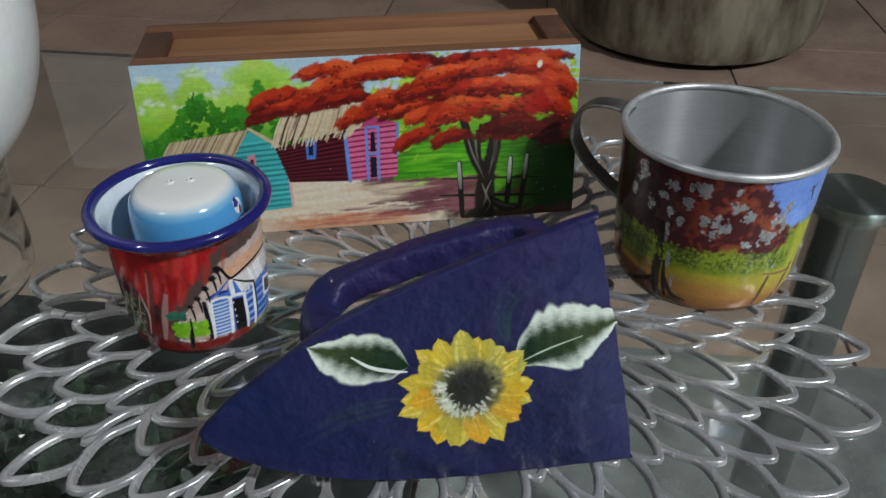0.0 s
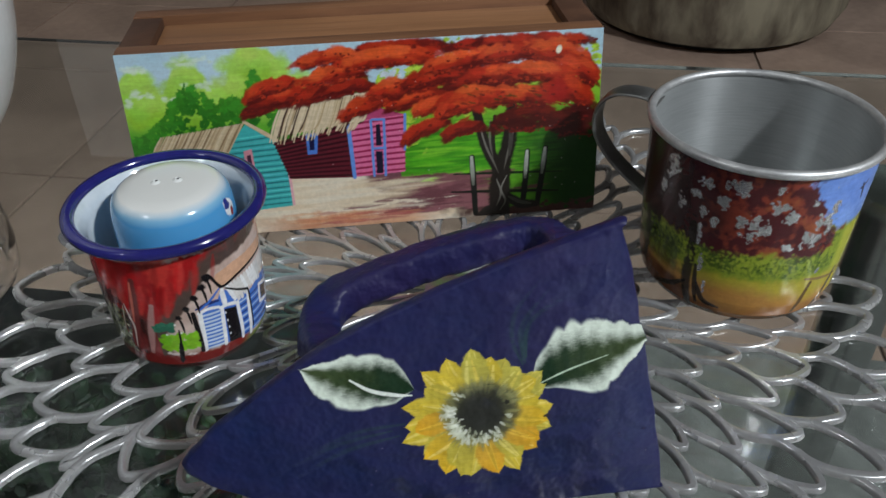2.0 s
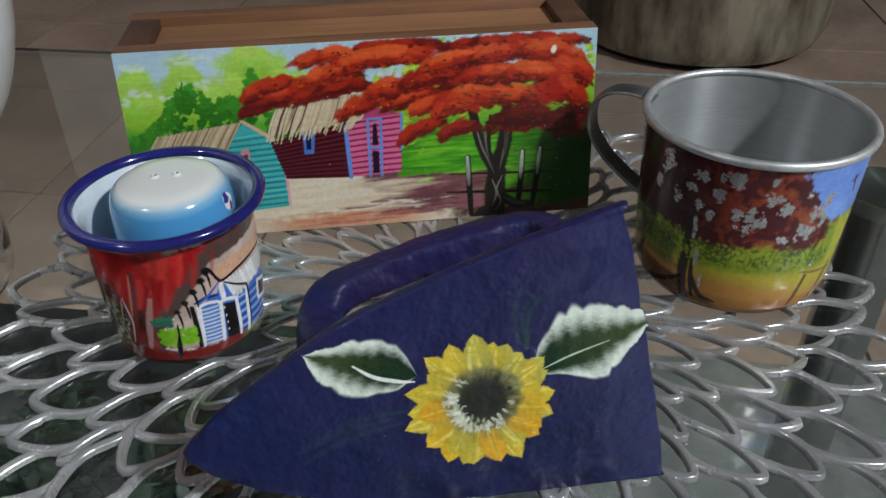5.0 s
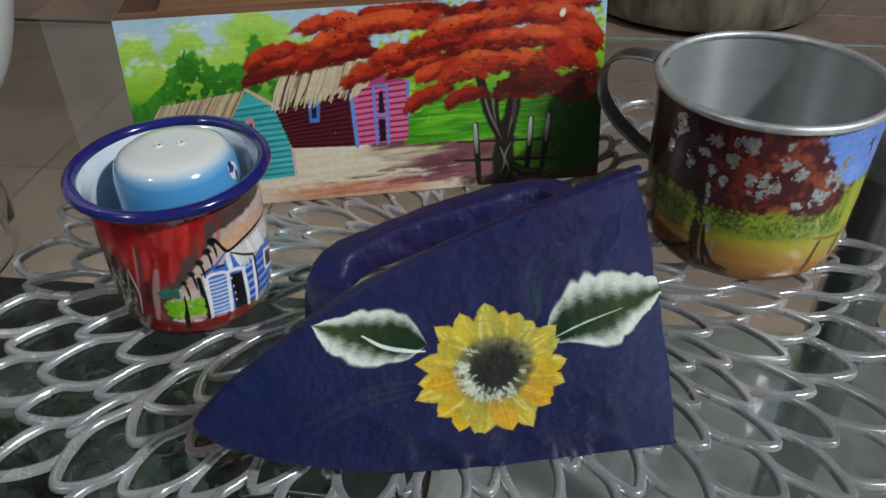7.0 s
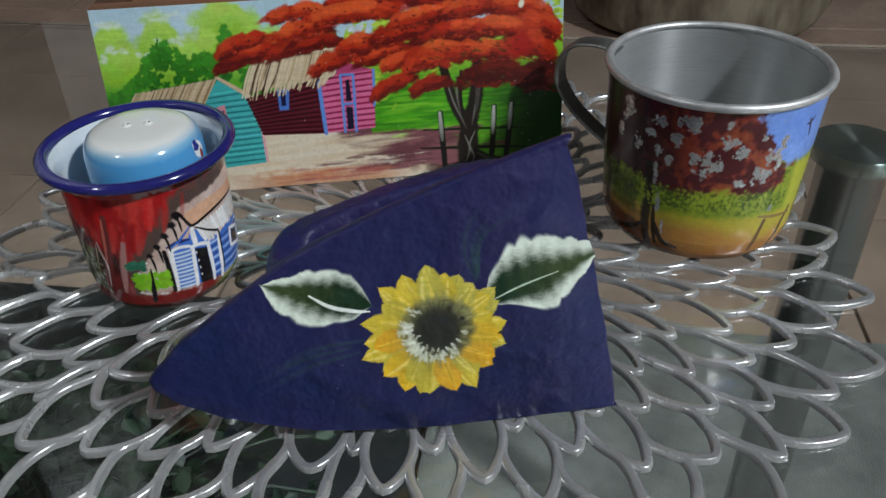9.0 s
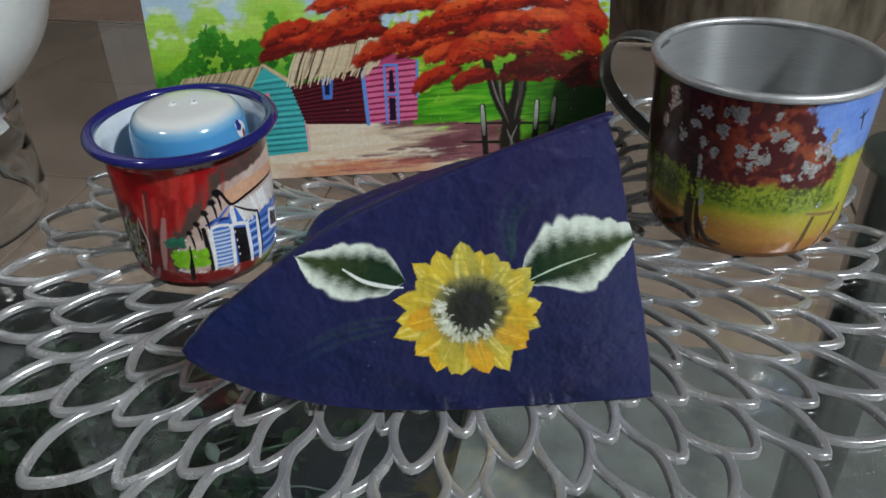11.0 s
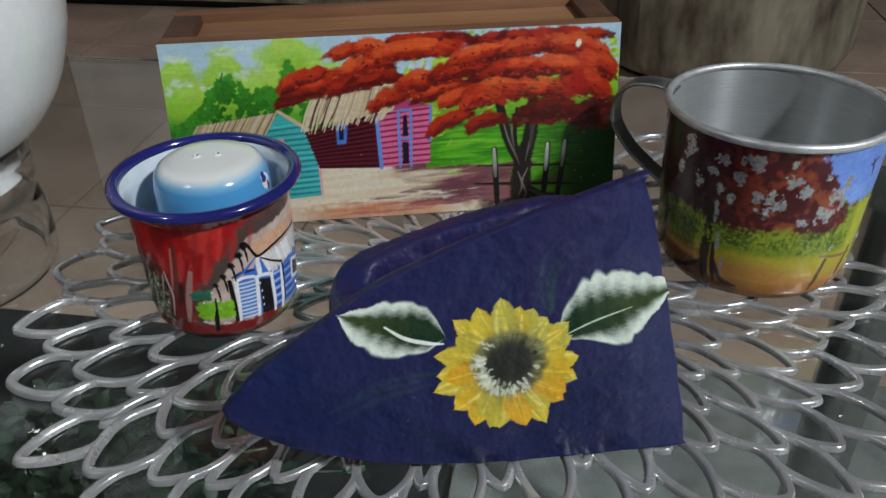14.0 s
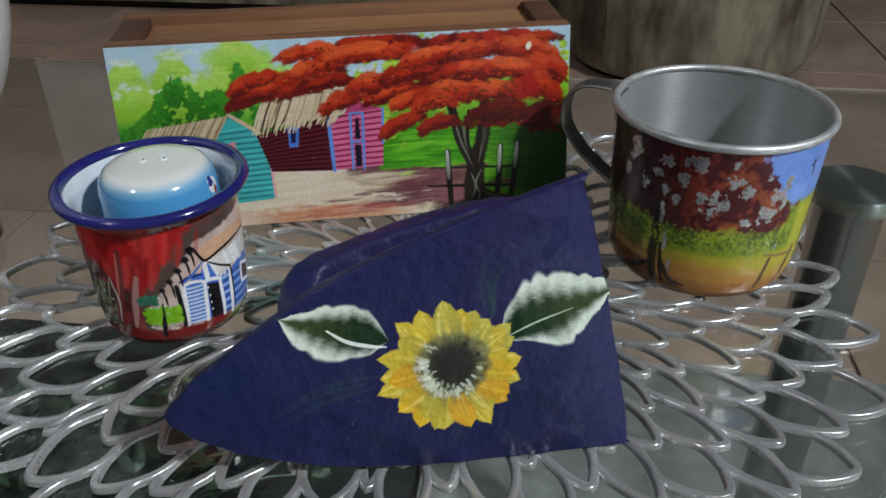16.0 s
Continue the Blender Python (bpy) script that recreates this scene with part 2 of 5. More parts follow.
# ---- round place mat of leaf loops ----
def leaf_mat():
    mat = thing("place_mat", "round silver openwork place mat of leaf loops on the glass table", "place mat", pose(-0.004, 0.298, TOP + 0.0006))
    rng = random.Random(5)
    # a cut sheet: flat on top, its edges rolled
    section = [(-0.0023, 0.0), (-0.00225, 0.0009), (-0.00165, 0.0019), (-0.0013, 0.0021), (0.0013, 0.0021), (0.00165, 0.0019), (0.00225, 0.0009), (0.0023, 0.0)]
    radii = [0.020, 0.036, 0.052, 0.067, 0.081, 0.095, 0.109, 0.122, 0.135, 0.148, 0.161, 0.174, 0.187]
    counts = [14] * 4 + [28] * 9

    def at(q, g):
        return Vector((q * math.cos(g), q * math.sin(g), 0))

    def apart(g, h):
        return (g - h + math.pi) % (2 * math.pi) - math.pi

    lower = []
    for k, (r1, n) in enumerate(zip(radii, counts)):
        flanks_now = []
        for i in range(n):
            a = 2 * math.pi * (i + 0.5 * (k % 2)) / n - 0.02 + rng.uniform(-0.03, 0.03)
            r = r1 + rng.uniform(-0.0035, 0.0035)
            flanks = []
            for side in (-1, 1):
                lead, r0, a0 = [], 0.006, a + side * 0.1
                if lower:
                    # the loop springs from the nearest flank of the ring below it
                    c = rng.choice((7, 8, 9))
                    goal = a + side * 0.6 * math.pi / n
                    flank = min(lower, key=lambda f: abs(apart(f[c][1], goal)))
                    r0, a0 = flank[c]
                    lead = flank[c - 3:c]
                a0 = a + apart(a0, a)
                polar, p = [], 1.75 + rng.uniform(-0.25, 0.45)
                for s in range(15):
                    t = s / 14
                    polar.append((r0 + (r - r0) * t ** 0.92, a + (a0 - a) * (1 - t ** p) ** 0.95))
                flanks_now.append(polar)
                flanks.append([at(q, g) for q, g in lead] + [at(q, g) for q, g in polar])
            line = flanks[0] + flanks[1][-2::-1]
            for _ in range(2):
                line = [line[0]] + [(x + 2 * y + z) / 4 for x, y, z in zip(line, line[1:], line[2:])] + [line[-1]]
            bm = bmesh.new()
            wide = rng.uniform(0.90, 1.10) * (0.58 + 0.021 * k)
            sweep(bm, line, [(x * wide, z) for x, z in section])
            loop = part("leaf_loop", bm, M_SILVER, mat)
            loop.location.z = 0.00002 * (i * 7 % 5) + 0.00010 * (k % 3)
        lower = flanks_now
    part("hub", lathe([(0.0, 0.0024), (0.008, 0.0024), (0.0095, 0.0018), (0.010, 0.0)], 32), M_SILVER, mat)


leaf_mat()
MAT = TOP + 0.0031


# ---- painting tools ----
def mixc(a, b, t):
    t = min(max(t, 0.0), 1.0)
    return tuple(x + (y - x) * t for x, y in zip(a, b))


def smooth01(x, a, b):
    t = min(max((x - a) / (b - a), 0.0), 1.0)
    return t * t * (3 - 2 * t)


def sstep(x, a, b):
    t = np.clip((x - a) / (b - a), 0.0, 1.0)
    return t * t * (3 - 2 * t)


class Canvas:
    """A finely gridded skin that takes soft brush strokes; place(u, v, lift) gives its points."""

    def __init__(self, place, area, res, seed=1, base=(0, 0, 0, 0), back=0):
        u0, u1, v0, v1 = area
        self.place, self.rng = place, random.Random(seed)
        us = np.linspace(u0, u1, res[0] + 1)
        if back:
            # the side turned away takes a coarse grid
            us = np.concatenate([np.linspace(-back, u0, 24)[:-1], us, np.linspace(u1, back, 24)[1:]])
        self.us, self.vs = us, np.linspace(v0, v1, res[1] + 1)
        self.cell = (u1 - u0) / res[0]
        self.a = np.empty((len(self.vs), len(us), 4))
        self.a[:] = base
        gen = np.random.default_rng(seed)
        self.grain = self.field(gen, 2.5, 2.5) * 0.6 + self.field(gen, 7, 7) * 0.4
        self.bristle = self.field(gen, 16, 1.6) * 0.6 + self.field(gen, 40, 4) * 0.4

    def field(self, gen, cu, cv):
        """Smooth noise from -1 to 1 with cells of cu by cv grid steps."""
        ny, nx = len(self.vs), len(self.us)
        g = gen.uniform(-1, 1, (int(ny / cv) + 3, int(nx / cu) + 3))
        x, y = np.arange(nx) / cu, np.arange(ny) / cv
        i, j = x.astype(int), y.astype(int)
        fx, fy = sstep(x - i, 0, 1)[None, :], sstep(y - j, 0, 1)[:, None]
        lo = g[j][:, i] * (1 - fx) + g[j][:, i + 1] * fx
        hi = g[j + 1][:, i] * (1 - fx) + g[j + 1][:, i + 1] * fx
        return lo * (1 - fy) + hi * fy

    def window(self, u0, u1, v0, v1):
        i0, i1 = np.searchsorted(self.us, (u0, u1))
        j0, j1 = np.searchsorted(self.vs, (v0, v1))
        return (slice(j0, j1 + 1), slice(i0, i1 + 1)), self.us[None, i0:i1 + 1], self.vs[j0:j1 + 1, None]

    def lay(self, sl, m, colour, tex=0.10):
        """Blends a colour, or a sheet of colours, in by the mask m."""
        c = np.array(colour, float)
        c = np.broadcast_to(c, m.shape + (c.shape[-1],))
        if c.shape[-1] == 3:
            c = np.concatenate([c, np.ones(c.shape[:-1] + (1,))], -1)
        c = c.copy()
        c[..., :3] *= (1 + tex * self.bristle[sl] + 0.6 * tex * self.grain[sl])[..., None]
        self.a[sl] += m[..., None] * (c - self.a[sl])

    def daub(self, u, v, ru, rv, turn, colour, edge=0.25, n=9, shade=None, soft=0.30, cover=1.0, tex=0.10):
        r = max(ru, rv) * (1.25 + edge) + 2 * self.cell
        sl, U, V = self.window(u - r, u + r, v - r, v + r)
        if not U.size or not V.size:
            return
        c, s = math.cos(turn), math.sin(turn)
        x, y = U - u, V - v
        p, q = (x * c + y * s) / ru, (y * c - x * s) / rv
        a = np.arctan2(q, p)
        wob = sum(edge * 0.5 * self.rng.uniform(-1, 1) * np.sin(h * a + self.rng.uniform(0, 6.28)) for h in (2, 3, 5))
        d = np.hypot(p, q) / (1 + wob) + edge * 0.5 * self.grain[sl]
        k = max(soft, 0.8 * self.cell / min(ru, rv))
        m = cover * (1 - sstep(d, 1 - k, 1 + k))
        if shade:
            t = np.clip(d, 0, 1)[..., None]
            colour = np.array(colour[:3]) * (1 - t) + np.array(shade[:3]) * t
        self.lay(sl, m, colour, tex)

    def stroke(self, pts, width, colour, tail=0.3, n=6, colour2=None, soft=0.22, dry=0.0, cover=1.0, blunt=0.6):
        line = spline([(u, v, 0) for u, v in pts], n)
        pad = width * 0.8 + 2 * self.cell
        xs, ys = [p.x for p in line], [p.y for p in line]
        sl, U, V = self.window(min(xs) - pad, max(xs) + pad, min(ys) - pad, max(ys) + pad)
        if not U.size or not V.size:
            return
        best, along = np.full((V.size, U.size), 9.0), np.zeros((V.size, U.size))
        last = len(line) - 1
        for i in range(last):
            p, q = line[i], line[i + 1]
            dx, dy = q.x - p.x, q.y - p.y
            t = np.clip(((U - p.x) * dx + (V - p.y) * dy) / max(dx * dx + dy * dy, 1e-18), 0, 1)
            g = (i + t) / last
            w = width / 2 * (tail + (1 - tail) * np.sin(math.pi * np.clip(g, 0.06, 0.94 if blunt < 1 else 0.985)) ** blunt)
            d = np.hypot(U - p.x - dx * t, V - p.y - dy * t) / np.maximum(w, 0.3 * self.cell)
            near = d < best
            best[near], along[near] = d[near], g[near]
        k = max(soft, min(0.9 * self.cell / (width / 2), 0.9))
        m = cover * (1 - sstep(best + 0.12 * self.grain[sl], 1 - k, 1 + k))
        if dry:
            m = m * sstep(self.bristle[sl] + 0.5 * self.grain[sl] + 1.0 - 2 * dry * along, -0.25, 0.25)
        if colour2:
            t = along[..., None]
            colour = np.array(colour[:3]) * (1 - t) + np.array(colour2[:3]) * t
        self.lay(sl, m, colour)

    def poly(self, pts, colour, tex=0.10):
        us, vs = [p[0] for p in pts], [p[1] for p in pts]
        c = 2 * self.cell
        sl, U, V = self.window(min(us) - c, max(us) + c, min(vs) - c, max(vs) + c)
        m = np.zeros((V.size, U.size))
        for ox in (-0.3, 0.3):
            for oy in (-0.3, 0.3):
                x, y = U + ox * self.cell + 0 * V, V + oy * self.cell + 0 * U
                inside = np.zeros(m.shape, bool)
                for (x0, y0), (x1, y1) in zip(pts, pts[1:] + pts[:1]):
                    if y0 != y1:
                        inside ^= ((y0 > y) != (y1 > y)) & (x < (x1 - x0) * (y - y0) / (y1 - y0) + x0)
                m += 0.25 * inside
        self.lay(sl, m, colour, tex)

    def grid(self, nu, nv, colour):
        """Lays a ground whose colour is worked out on nu by nv places and blended between them."""
        gu, gv = np.linspace(self.us[0], self.us[-1], nu + 1), np.linspace(self.vs[0], self.vs[-1], nv + 1)
        g = np.array([[(*c[:3], c[3] if len(c) > 3 else 1.0) for c in (colour(u, v) for u in gu)] for v in gv])
        x, y = np.interp(self.us, gu, np.arange(nu + 1)), np.interp(self.vs, gv, np.arange(nv + 1))
        i, j = np.minimum(x.astype(int), nu - 1), np.minimum(y.astype(int), nv - 1)
        fx, fy = (x - i)[None, :, None], (y - j)[:, None, None]
        self.a = (g[j][:, i] * (1 - fx) + g[j][:, i + 1] * fx) * (1 - fy) + (g[j + 1][:, i] * (1 - fx) + g[j + 1][:, i + 1] * fx) * fy
        self.a[..., :3] *= (1 + 0.06 * self.bristle + 0.05 * self.grain)[..., None]

    def mesh(self, name, lift=0.00012, cut=False):
        """The skin as a mesh; with cut, only where paint lies."""
        ny, nx = len(self.vs), len(self.us)
        co = np.array([self.place(u, v, lift) for v in self.vs for u in self.us], np.float32)
        k = np.arange(ny * nx).reshape(ny, nx)
        quads = np.stack([k[:-1, :-1], k[:-1, 1:], k[1:, 1:], k[1:, :-1]], -1).reshape(-1, 4)
        col = np.clip(self.a, 0, 1).reshape(-1, 4)
        if cut:
            quads = quads[col[quads, 3].max(1) > 0.004]
            used = np.unique(quads)
            back = np.zeros(ny * nx, int)
            back[used] = np.arange(len(used))
            co, col, quads = co[used], col[used], back[quads]
        me = bpy.data.meshes.new(name)
        me.vertices.add(len(co))
        me.vertices.foreach_set("co", co.ravel())
        me.loops.add(quads.size)
        me.loops.foreach_set("vertex_index", quads.ravel().astype(np.int32))
        me.polygons.add(len(quads))
        me.polygons.foreach_set("loop_start", np.arange(0, quads.size, 4, dtype=np.int32))
        me.polygons.foreach_set("use_smooth", np.ones(len(quads), bool))
        me.update(calc_edges=True)
        lay = me.color_attributes.new("col", "FLOAT_COLOR", "POINT")
        lay.data.foreach_set("color", col.astype(np.float32).ravel())
        return me


def paint_on(name, under):
    """Matt paint over another finish, as thick as the mesh's alpha says."""
    m = under.copy()
    m.name = name
    nt = m.node_tree
    b = nt.nodes["Principled BSDF"]
    a = nt.nodes.new("ShaderNodeVertexColor")
    a.layer_name = "col"
    mix = nt.nodes.new("ShaderNodeMix")
    mix.data_type = "RGBA"
    old = b.inputs["Base Color"].links[0].from_socket
    link(nt, a.outputs["Alpha"], mix.inputs[0])
    link(nt, old, mix.inputs[6])
    link(nt, a.outputs["Color"], mix.inputs[7])
    link(nt, mix.outputs[2], b.inputs["Base Color"])
    return m


M_PAINT = paint("hand_painted_gloss", 0.32, 0.12)
M_GLOSS = paint("glossy_enamel_paint", 0.16, 0.5)
M_PAINT_IRON = paint_on("hand_painted_iron", M_IRON)
M_PAINT_MUG = paint("flaking_paint_on_aluminium", 0.26, 0.35, True)

# ---- wooden napkin box with a painted front ----
BOX_W, BOX_H, BOX_D = 0.2018, 0.0910, 0.051
BOX = pose(-0.1366, 0.3324, MAT, 0, 0, 7.43)


def napkin_box():
    box = thing("wooden_box", "cedar wood box with sliding lid and hand-painted village front", "box", BOX)
    flare = 0.0042

    def board(name, lo, hi, material, label=""):
        b = blk(lo, hi, 0.0007)
        for v in b.verts:
            v.co.x += (1 - v.co.z / BOX_H) * flare * (2 * v.co.x / BOX_W - 1)
        return part(name, b, material, box, label)

    th = 0.0085
    board("front_board", (0, 0, 0), (BOX_W, th, BOX_H), M_WOOD, "cedar front board")
    board("back_board", (0, BOX_D - th, 0), (BOX_W, BOX_D, BOX_H), M_WOOD, "cedar back board")
    board("end_board", (0.0002, th, 0), (0.013, BOX_D - th, BOX_H - 0.0006), M_WOOD_END, "darker cedar end board")
    board("end_board", (BOX_W - 0.013, th, 0), (BOX_W - 0.0002, BOX_D - th, BOX_H - 0.0006), M_WOOD_END, "darker cedar end board")
    board("lid", (0.0132, th + 0.0002, BOX_H - 0.0090), (BOX_W - 0.0132, BOX_D - th - 0.0002, BOX_H - 0.0042), M_LID, "paler sliding lid set below the edges")
    board("bottom_board", (0.013, th, 0.001), (BOX_W - 0.013, BOX_D - th, 0.007), M_WOOD)

    def place(u, v, lift):
        u, v = min(max(u, 0.001), 0.999), min(max(v, 0.002), 0.998)
        x, z = u * BOX_W, v * BOX_H
        return (x + (1 - v) * flare * (2 * u - 1), -lift, z)

    return box, place


napkin, on_box = napkin_box()


def paint_village():
    w, h = BOX_W, BOX_H
    cv = Canvas(lambda u, v, lift: on_box(u / w, v / h, lift), (0, w, 0, h), (760, 344), seed=3)
    rng = cv.rng
    sky, lime, leaf, dark_leaf = (0.40, 0.60, 0.70), (0.36, 0.64, 0.05), (0.10, 0.38, 0.025), (0.018, 0.15, 0.014)
    sand, plum, umber = (0.72, 0.58, 0.41), (0.17, 0.065, 0.08), (0.07, 0.028, 0.024)

    def ground_colour(x, y):
        u, v = x / w, y / h
        n1, n2 = fbm(u * 14, v * 6, 1), fbm(u * 50, v * 22, 5)
        c = mixc(sky, (0.55, 0.70, 0.78), 0.4 + 0.4 * fbm(u * 7, v * 5, 9))
        hill = 0.80 + 0.12 * math.exp(-((u - 0.03) / 0.034) ** 4) + 0.13 * math.exp(-((u - 0.135) / 0.042) ** 4) + 0.20 * math.exp(-((u - 0.275) / 0.058) ** 4) + 0.012 * n2
        c = mixc(c, mixc(lime, (0.50, 0.72, 0.16), 0.5 + n1), smooth01(hill - v, -0.006, 0.02))
        c = mixc(c, leaf, smooth01(0.74 - v + 0.05 * n1, 0, 0.16))
        if u > 0.55:
            g = mixc((0.08, 0.40, 0.015), (0.030, 0.20, 0.010), 0.5 + 0.9 * fbm(u * 9, v * 60, 3))
            g = mixc(g, (0.30, 0.60, 0.04), smooth01(v, 0.5, 0.68) * 0.8 + 0.25 * smooth01(0.30 - v, -0.02, 0.04))
            g = mixc(g, (0.012, 0.05, 0.008), smooth01(u + 0.04 * n1, 0.76, 0.94) * smooth01(0.62 - v, -0.1, 0.2))
            c = mixc(c, g, smooth01(0.78 - v + 0.03 * n2, 0, 0.05))
        edge = 0.315 if u < 0.56 else 0.270 - 0.22 * smooth01(u, 0.62, 0.80) + 0.03 * n2
        if v < edge + 0.012 * n2:
            c = mixc(sand, (0.76, 0.68, 0.55), 0.5 + 0.7 * fbm(u * 5, v * 20, 2))
            shade = u + 0.9 * (v - 0.2) + 0.10 * fbm(u * 10, v * 24, 7) - (0.06 if v < 0.15 else 0)
            c = mixc(c, plum, smooth01(shade, 0.50, 0.56))
            c = mixc(c, umber, smooth01(u + 0.05 * n2, 0.62, 0.76) * smooth01(0.22 - v, 0, 0.10))
            c = mixc(c, (0.55, 0.24, 0.12), 0.8 * smooth01(0.105 - v + 0.04 * n2, 0, 0.05) * smooth01(u, 0.18, 0.34) * (1 - smooth01(u, 0.55, 0.68)))
        return c

    cv.grid(330, 150, ground_colour)

    def dab(u, v, ru, rv, turn, colour, shade=None, edge=0.28, soft=0.30, cover=1.0, tex=0.10):
        cv.daub(u * w, v * h, ru * w, rv * h, turn, colour, edge, 9, shade, soft, cover, tex)

    def jitter(c, k=0.25):
        f = 1 + rng.uniform(-k, k)
        return tuple(min(x * f * (1 + rng.uniform(-0.08, 0.08)), 1.0) for x in c)

    # pale trees: soft lime puffs with white touches on their crowns
    for u0, v0, n, su, sv in ((0.03, 0.80, 26, 0.022, 0.06), (0.135, 0.82, 30, 0.026, 0.06), (0.275, 0.88, 44, 0.028, 0.055), (0.20, 0.76, 20, 0.040, 0.04), (0.085, 0.72, 26, 0.045, 0.05), (0.335, 0.80, 18, 0.022, 0.05)):
        for _ in range(n):
            du, dv = rng.gauss(0, su), rng.gauss(0, sv)
            c = mixc((0.25, 0.54, 0.03), (0.44, 0.70, 0.11), smooth01(dv, -0.07, 0.07))
            dab(u0 + du, min(v0 + dv, 0.985), rng.uniform(0.012, 0.022), rng.uniform(0.025, 0.042), rng.uniform(-0.4, 0.4), jitter(c, 0.06), None, 0.3, 0.55, 0.75)
    for u0, v0, n in ((0.028, 0.925, 13), (0.150, 0.945, 12), (0.045, 0.80, 9), (0.10, 0.765, 7), (0.155, 0.83, 8), (0.012, 0.77, 5)):
        for _ in range(n):
            dab(u0 + rng.gauss(0, 0.014), v0 + rng.gauss(0, 0.012), rng.uniform(0.004, 0.009), rng.uniform(0.006, 0.013), rng.uniform(-0.3, 0.5), (0.68, 0.80, 0.66), None, 0.4, 0.6, 0.55)
    # dark bushes, dabbed with the tip of the brush
    for _ in range(760):
        u = rng.uniform(0.0, 0.50)
        top = 0.575 + 0.10 * smooth01(u, 0.02, 0.09) + 0.15 * math.exp(-((u - 0.135) / 0.042) ** 2) + 0.08 * math.exp(-((u - 0.215) / 0.03) ** 2) + 0.20 * math.exp(-((u - 0.270) / 0.020) ** 2) * (u < 0.31) + 0.16 * smooth01(u, 0.40, 0.50)
        v = top - abs(rng.gauss(0, 0.10)) + 0.01
        if v > 0.44:
            c = mixc((0.060, 0.30, 0.022), dark_leaf, 0.25 + (top - v) / 0.2)
            dab(u, v, rng.uniform(0.003, 0.009), rng.uniform(0.009, 0.022), rng.uniform(-0.9, 0.4), jitter(c, 0.2), None, 0.4, 0.35)
    # lime leaves and scraps of sky between the branches
    for u0, v0, n in ((0.60, 0.86, 30), (0.545, 0.80, 16), (0.62, 0.90, 18), (0.97, 0.80, 22), (0.985, 0.88, 12), (0.595, 0.58, 26), (0.585, 0.50, 18), (0.70, 0.62, 12), (0.68, 0.93, 10)):
        for _ in range(n):
            dab(u0 + rng.gauss(0, 0.020), v0 + rng.gauss(0, 0.035), rng.uniform(0.003, 0.010), rng.uniform(0.006, 0.014), rng.uniform(0, 1), jitter((0.42, 0.62, 0.06)), None, 0.4)
    for u0, v0, n in ((0.535, 0.83, 10), (0.70, 0.935, 12), (0.66, 0.955, 9), (0.61, 0.93, 6), (0.555, 0.765, 5)):
        for _ in range(n):
            dab(u0 + rng.gauss(0, 0.014), v0 + rng.gauss(0, 0.016), rng.uniform(0.004, 0.009), 0.009, 0.5, (0.60, 0.68, 0.74), None, 0.4)
    # bright grass behind the pink hut
    for _ in range(170):
        u, v = rng.uniform(0.575, 0.99), rng.uniform(0.24, 0.56)
        k = smooth01(u, 0.74, 0.92)
        c = mixc(rng.choice(((0.10, 0.44, 0.015), (0.05, 0.30, 0.012), (0.20, 0.55, 0.03))), (0.012, 0.05, 0.008), k)
        dab(u, v, rng.uniform(0.02, 0.05), rng.uniform(0.004, 0.010), 0.04, c, None, 0.3, 0.5, 0.6)
    for _ in range(46):
        u = rng.uniform(0.57, 0.70)
        dab(u, 0.245 + 0.02 * rng.random() - 0.3 * max(u - 0.62, 0) * 0.3, rng.uniform(0.006, 0.02), 0.009, -0.1, jitter((0.32, 0.60, 0.05)), None, 0.4, 0.4, 0.8)
    # shade on the sand, drawn out in level strokes
    for _ in range(90):
        v = rng.uniform(0.06, 0.27)
        u = max(rng.gauss(0.66, 0.08), 0.50 + 0.10 * math.sin(v * 40))
        c = rng.choice(((0.20, 0.075, 0.085), (0.26, 0.10, 0.11), (0.15, 0.05, 0.06)))
        dab(u, v, rng.uniform(0.02, 0.05), rng.uniform(0.008, 0.018), 0.05, c, None, 0.4, 0.35, 0.9, 0.03)
    for _ in range(34):
        dab(rng.uniform(0.30, 0.60), rng.uniform(0.02, 0.10), rng.uniform(0.02, 0.05), rng.uniform(0.005, 0.012), 0.03, rng.choice(((0.58, 0.22, 0.11), (0.66, 0.38, 0.22), (0.40, 0.10, 0.09))), None, 0.4, 0.4, 0.6)
    for _ in range(40):
        dab(rng.uniform(0.28, 0.60), rng.uniform(0.10, 0.28), rng.uniform(0.02, 0.06), rng.uniform(0.006, 0.014), 0.04, rng.choice(((0.74, 0.64, 0.47), (0.68, 0.54, 0.36), (0.74, 0.66, 0.52))), None, 0.3, 0.7, 0.6, 0.02)

    def P(*uv):
        return [(u * w, v * h) for u, v in uv]

    def line(uv, width, colour, tail=0.6, colour2=None, n=4):
        cv.stroke(P(*uv), width * w, colour, tail, n, colour2)

    def quad_at(q, s, t):
        a = mixc(q[0], q[1], s)
        b = mixc(q[3], q[2], s)
        return mixc(a, b, t)

    def clapboards(q, c1, c2, rows):
        """q: corners from the lower left, round to the right."""
        cv.poly(P(*q), c1)
        for i in range(rows):
            t = (i + 0.5) / rows
            line([quad_at(q, 0.0, t), quad_at(q, 0.5, t + 0.006), quad_at(q, 1.0, t)], 0.0052, jitter(c2, 0.15), 0.8)

    # teal hut
    teal, teal_dark = (0.05, 0.42, 0.42), (0.02, 0.20, 0.22)
    cv.poly(P((0.175, 0.13), (0.316, 0.152), (0.314, 0.490), (0.237, 0.622), (0.183, 0.47)), teal)
